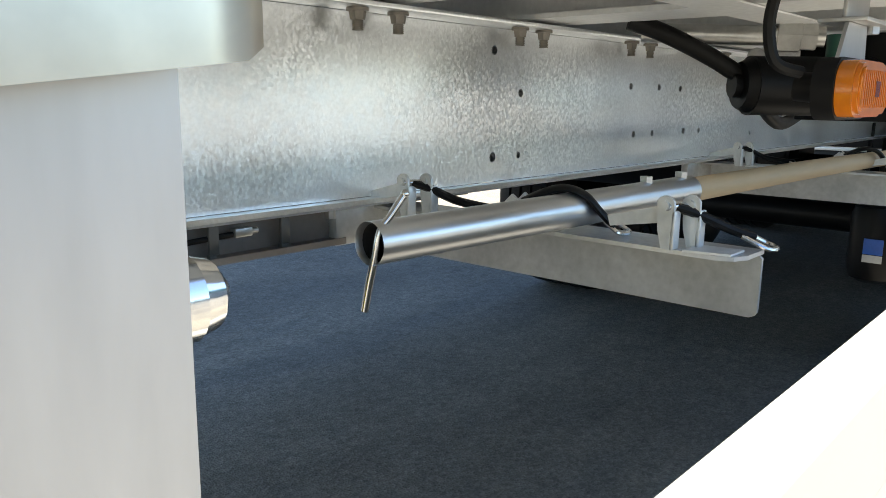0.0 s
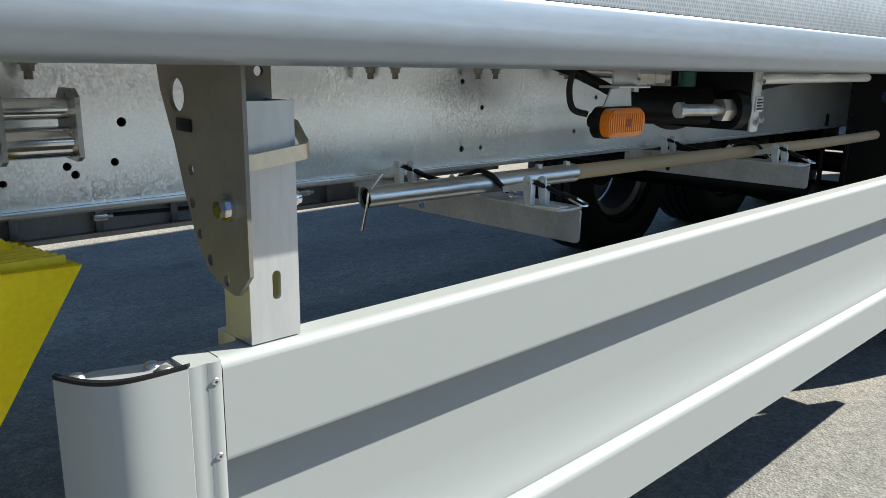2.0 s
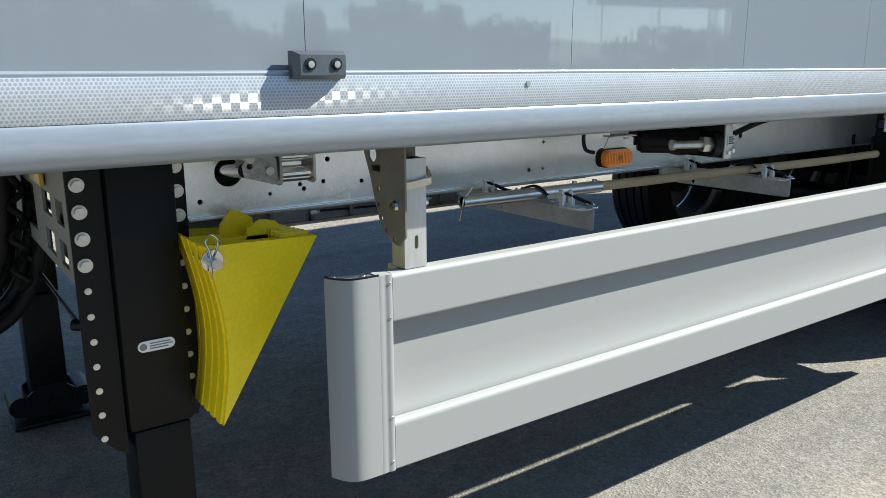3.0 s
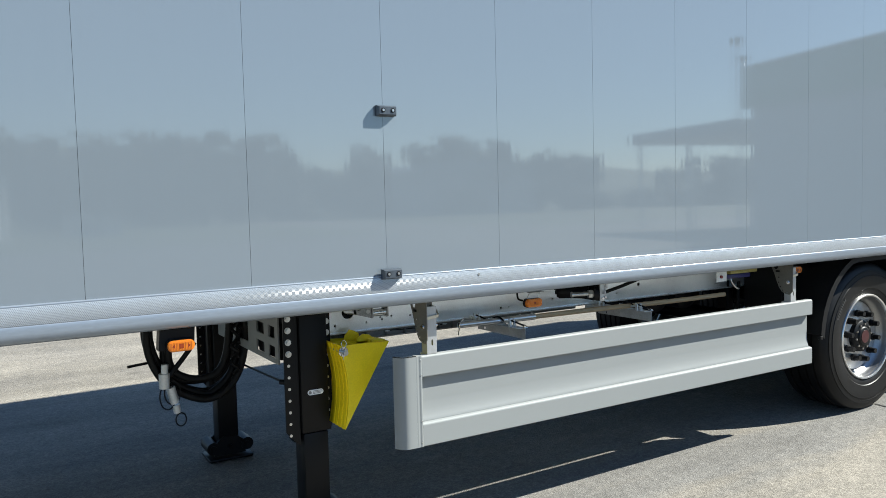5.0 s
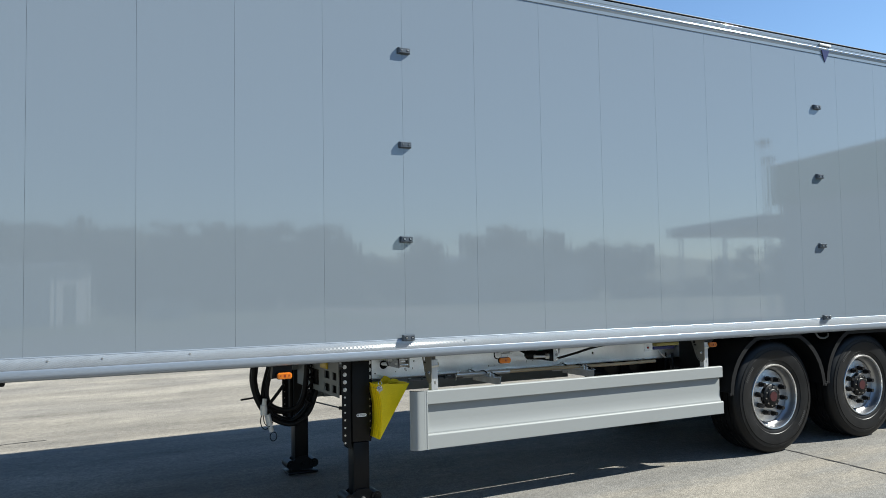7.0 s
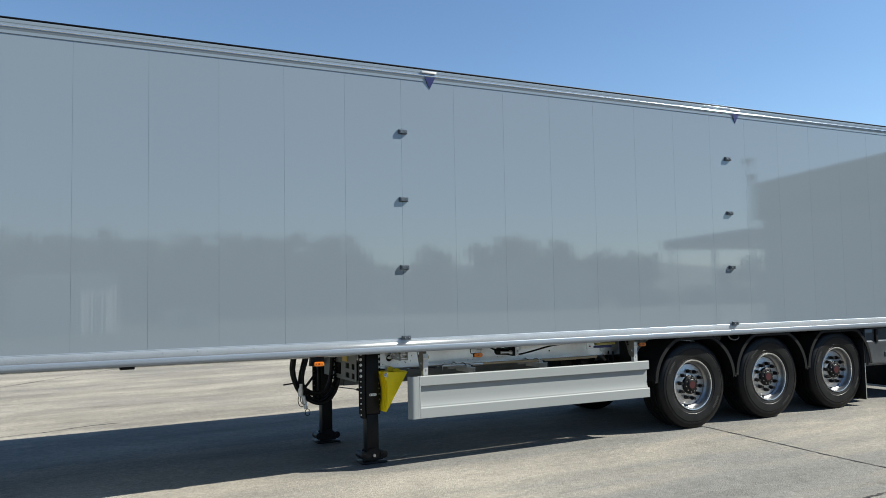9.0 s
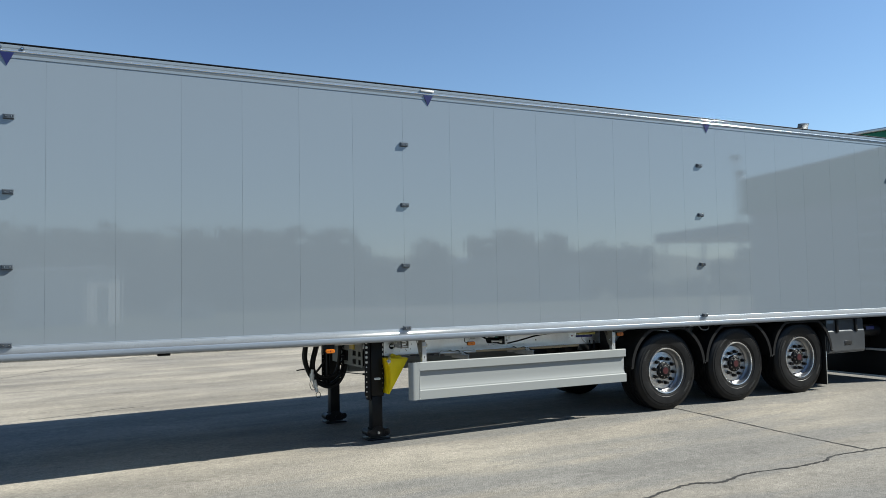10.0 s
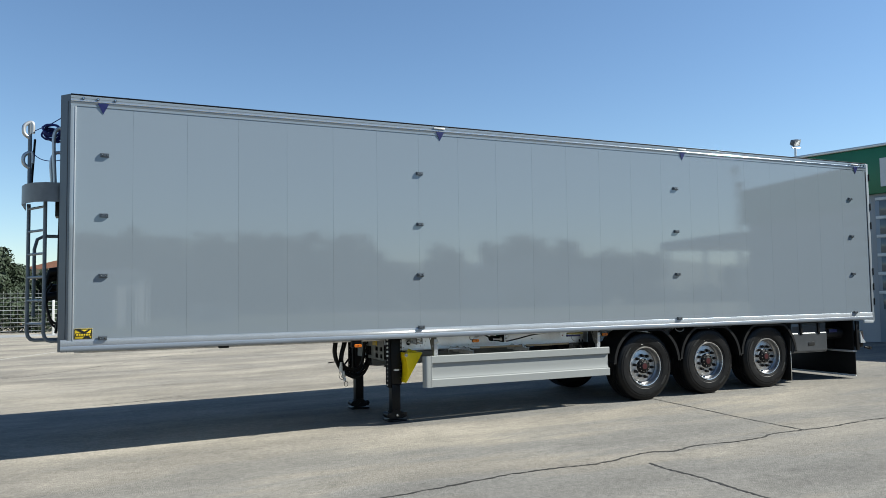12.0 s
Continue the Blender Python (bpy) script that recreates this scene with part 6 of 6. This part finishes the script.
def fence():
    y, z0, h = 33.0, fall(-12), 2.3
    f = thing("mesh_fence", (-10, y, z0), "pale wire mesh fence with white posts along the yard", "fence")
    pm = nb()
    box(pm, -0.055, 0.055, -0.04, 0.04, 0, h + 0.06, 0.006)
    pm = finish(pm, "post", WHITE)
    wm = nb()
    for k in range(11):
        cyl(wm, (-1.25, 0, 0.12 + 0.2 * k), (1.25, 0, 0.12 + 0.2 * k), 0.008 if k % 3 else 0.016, 5)
    for k in range(9):
        cyl(wm, (-1.2 + 0.3 * k, 0.01, 0.08), (-1.2 + 0.3 * k, 0.01, h), 0.0025, 4)
    wm = finish(wm, "mesh_panel", STAY)
    for k in range(12):
        x = -28 + 2.5 * k
        link("post", pm, f, Matrix.Translation((x, y, z0)))
        link("mesh_panel", wm, f, Matrix.Translation((x + 1.25, y, z0)))
    bm = nb()
    box(bm, -28.2, 2.2, y - 0.12, y + 0.12, z0 - 0.05, z0 + 0.1, 0.01)
    part("fence_kerb", bm, CLAD, f)


fence()


def house(x, y):
    h = thing("house", (x, y, 0), "cream house with a terracotta tiled roof", "house")
    bm = nb()
    box(bm, x - 4, x + 4, y, y + 8, -0.2, 5.0)
    part("wall", bm, PLASTER_WALL, h)
    bm = nb()
    prism(bm, [(x - 4.5, 4.9), (x + 4.5, 4.9), (x, 6.1)], y - 0.4, y + 8.4, "y")
    part("roof", bm, ROOF_TILE, h)
    for dx in (-2, 1.6):
        bm = nb()
        box(bm, x + dx - 0.5, x + dx + 0.5, y - 0.05, y + 0.02, 3.4, 4.6)
        part("window", bm, GLASS_DARK, h)


house(-5.7, 82.0)
bm = nb()
rnd = random.Random(23)
leaf_mass(bm, [(-26 + 0.9 * k, 39 + rnd.uniform(-1.2, 1.2), fall(-12) + rnd.uniform(0.3, 1.2), rnd.uniform(0.8, 1.3)) for k in range(26)], 14000, 0.12, rnd)
tagged(link("shrubs", finish(bm, "shrubs", LEAF, 0)), "dark green shrubs growing behind the mesh fence", "shrub", kind="stuff")
bm = nb()
rnd = random.Random(21)
cs = [(-60 + 2.2 * k + rnd.uniform(-1, 1), 66 + rnd.uniform(-4, 4), rnd.uniform(0.6, 2.2), rnd.uniform(1.4, 2.4)) for k in range(24)]
leaf_mass(bm, cs, 14000, 0.2, rnd)
tagged(link("far_hedge", finish(bm, "far_hedge", LEAF, 0)), "distant dark green hedge and bushes", "hedge", kind="stuff")


def workshop():
    """The green hall east of the trailer; its long face is in shade."""
    a, b = Vector((15.4, 11.0, 0)), Vector((21.0, -14.0, 0))
    L = (b - a).length
    ang = math.atan2(b.y - a.y, b.x - a.x)
    m = Matrix.Translation((a.x, a.y, fall(17))) @ Matrix.Rotation(ang, 4, "Z")
    hall = thing("workshop_hall", (a.x, a.y, fall(17)), "workshop hall with a green fascia and grey sectional doors", "building")
    H = 5.62
    bm = nb()
    box(bm, 0, L, 0, 24, 0, H - 0.05)
    part("wall", bm, CLAD, hall, m=m)
    bm = nb()
    box(bm, -0.15, L + 0.15, -0.16, 24.1, 4.28, H, 0.02)
    fascia = part("green_fascia", bm, GREEN, hall, "dark green metal fascia", m=m)
    bm = nb()
    box(bm, -0.2, L + 0.2, -0.22, 24.2, H + 0.002, H + 0.09, 0.02)
    part("roof_edge", bm, STAY, hall, m=m)
    # pale angular sign shapes
    for x in (6.15, 8.2, 10.3):
        bm = nb()
        prism(bm, [(x, 4.46), (x + 1.0, 4.46), (x + 1.0, 4.70), (x + 0.26, 4.70), (x + 0.26, 5.28), (x, 5.28)], -0.22, -0.165, "y")
        part("sign_shape", bm, WHITE, fascia, "pale sign shape", m=m)
    x = 0.9
    while x < L - 5:
        d = link("sectional_door", None, hall, m @ Matrix.Translation((x, 0, 0)), "grey sectional door with dark glazing rows")
        bm = nb()
        box(bm, x, x + 4.2, -0.06, -0.002, 0.0, 4.2, 0.01)
        part("door_leaf", bm, SHUTTER, d, m=m)
        for k in range(6):
            z = 0.95 + 0.54 * k
            bm = nb()
            for c in range(4):
                box(bm, x + 0.12 + 1.0 * c, x + 1.02 + 1.0 * c, -0.075, -0.0615, z, z + 0.42, 0.004)
            part("door_pane", bm, GLASS_DARK, d, m=m)
            bm = nb()
            box(bm, x + 0.02, x + 4.18, -0.085, -0.0615, z + 0.44, z + 0.52, 0.004)
            part("door_rail", bm, WHITE, d, m=m)
        x += 5.0


workshop()


def lamp_post(x, y, h, base):
    lp = thing("flood_light", (x, y, base), "grey floodlight on a slim mast", "lamp")
    bm = nb()
    cyl(bm, (x, y, base), (x, y, h), 0.05, 10, 0.035)
    part("mast", bm, STAY, lp)
    bm = nb()
    cyl(bm, (x - 0.16, y, h), (x + 0.20, y, h), 0.03, 8)
    part("cross_arm", bm, STAY, lp)
    bm = nb()
    box(bm, -0.15, 0.15, -0.07, 0.07, -0.10, 0.10, 0.03)
    box(bm, -0.165, 0.165, -0.088, -0.072, -0.115, 0.115, 0.01)
    for k in range(5):
        box(bm, -0.12 + 0.055 * k, -0.105 + 0.055 * k, 0.068, 0.10, -0.08, 0.08)
    part("lamp_head", bm, BUFFER, lp, m=Matrix.Translation((x, y, h + 0.18)) @ Matrix.Rotation(radians(-10), 4, "Y") @ Matrix.Rotation(radians(25), 4, "X"))


lamp_post(17.9, 8.93, 6.52, 5.70)
lamp_post(20.9, -14.45, 6.60, fall(20))
lamp_post(20.96, -14.32, 5.95, fall(20))


# ---- what lies behind the camera, seen in the lacquer ----
def canopy():
    """A flat roof on posts, carried on from the hall's end."""
    a, b = Vector((15.4, 11.0, 0)), Vector((21.0, -14.0, 0))
    L, ang = (b - a).length, math.atan2(b.y - a.y, b.x - a.x)
    m = Matrix.Translation((a.x, a.y, fall(20))) @ Matrix.Rotation(ang, 4, "Z")
    c = thing("loading_canopy", (23, -22, fall(23)), "flat grey canopy on posts beside the hall", "canopy")
    bm = nb()
    box(bm, L + 0.4, L + 7.0, -0.3, 7, 3.55, 3.98, 0.03)
    part("canopy_roof", bm, SHUTTER, c, m=m)
    for x in (L + 3.4, L + 6.8):
        for y in (0.1, 6.6):
            bm = nb()
            cyl(bm, (x, y, 0), (x, y, 3.55), 0.08, 12)
            part("canopy_post", bm, STAY, c, m=m)


canopy()


def shed(x, y, w, d, h, label, mat=CLAD, turn=0):
    s = thing("shed", (x, y, 0), label, "building", "sheds across the yard")
    m = Matrix.Translation((x + w / 2, y, 0)) @ Matrix.Rotation(radians(turn), 4, "Z")
    bm = nb()
    box(bm, -w / 2, w / 2, -d, 0, -0.2, h)
    part("wall", bm, mat, s, m=m)
    bm = nb()
    prism(bm, [(-w / 2 - 0.3, h), (w / 2 + 0.3, h), (0, h + 0.09 * w)], -d - 0.3, 0.3, "y")
    part("roof", bm, SHUTTER, s, m=m)
    bm = nb()
    box(bm, -w * 0.2, w * 0.1, -0.02, 0.04, 0, h * 0.7)
    part("door", bm, GLASS_DARK, s, m=m)


shed(30, -58, 16, 10, 4.0, "pale metal shed across the yard")
shed(-2.7, -42, 2.5, 6, 3.2, "white flat shed across the yard", WHITE, -42)
shed(2.6, -44, 2.6, 3, 1.0, "low white shed across the yard", WHITE)


def reflection_apron():
    """Unseen dark strip of ground, added to darken the reflection in the side wall."""
    bm = nb()
    xs = [-160, -60, -30, -10, 10, 30, 50, 80, 160]
    for a, b in zip(xs, xs[1:]):
        bm.faces.new([bm.verts.new((x, y, fall(x) + 0.008)) for x, y in ((a, -12.5), (a, -31.5), (b, -31.5), (b, -12.5))])
    bmesh.ops.remove_doubles(bm, verts=bm.verts, dist=0.001)
    tagged(link("road", finish(bm, "road", DARK_APRON)), "unseen dark ground strip added to darken the wall's reflection", "road", kind="structure")


reflection_apron()


def verge():
    """Rough grass beyond the far edge of the yard."""
    bm = nb()
    xs = [-160, -60, -30, -10, 10, 30, 50, 80, 160]
    for a, b in zip(xs, xs[1:]):
        bm.faces.new([bm.verts.new((x, y, fall(x) + 0.02)) for x, y in ((a, -29 - 2 * math.sin(a)), (a, -180), (b, -180), (b, -29 - 2 * math.sin(b)))])
    bmesh.ops.remove_doubles(bm, verts=bm.verts, dist=0.001)
    tagged(link("grass_verge", finish(bm, "grass_verge", GRASS)), "rough dry grass beyond the yard's far edge", "grass", kind="structure")


verge()


def treeline():
    rnd = random.Random(31)
    bm = nb()
    cs = []
    for k in range(90):
        x = -50 + 1.55 * k
        h = 5.2 + 0.9 * noise.noise(Vector((x * 0.06, 3, 1))) + 1.1 * noise.noise(Vector((x * 0.3, 7, 2)))
        if x < 20:
            h += 1.5
        if 35 < x < 46:
            h += 1.5
        if 57 < x < 70:
            h = 1.6
        z = 1.0
        while z < h:
            cs.append((x + rnd.uniform(-0.8, 0.8), -62 + rnd.uniform(-3, 3), z, rnd.uniform(0.9, 1.7)))
            z += 1.3
    leaf_mass(bm, cs, 46000, 0.34, rnd)
    tagged(link("far_woods", finish(bm, "far_woods", LEAF, 0)), "distant band of trees across the yard", "woods", kind="stuff")


treeline()


def hills():
    bm = nb()
    for sign, y0 in ((-1, -190), (1, 260)):
        rows = []
        for k in range(81):
            x = -600 + 15 * k
            h = 14 + 8 * noise.noise(Vector((x * 0.008, sign * 5, 0))) + (7 if -40 < x < 75 else 0) + 3 * noise.noise(Vector((x * 0.04, sign * 9, 0)))
            if sign > 0:
                h *= 0.35
            rows.append([bm.verts.new((x, y0, -1)), bm.verts.new((x, y0 + sign * 30, h * 0.7)), bm.verts.new((x, y0 + sign * 70, h))])
        for p, q in zip(rows, rows[1:]):
            for j in range(2):
                bm.faces.new((p[j], q[j], q[j + 1], p[j + 1]))
    tagged(link("backdrop_hills", finish(bm, "backdrop_hills", HILL)), "low wooded hills on the horizon", "hills", kind="structure")


hills()
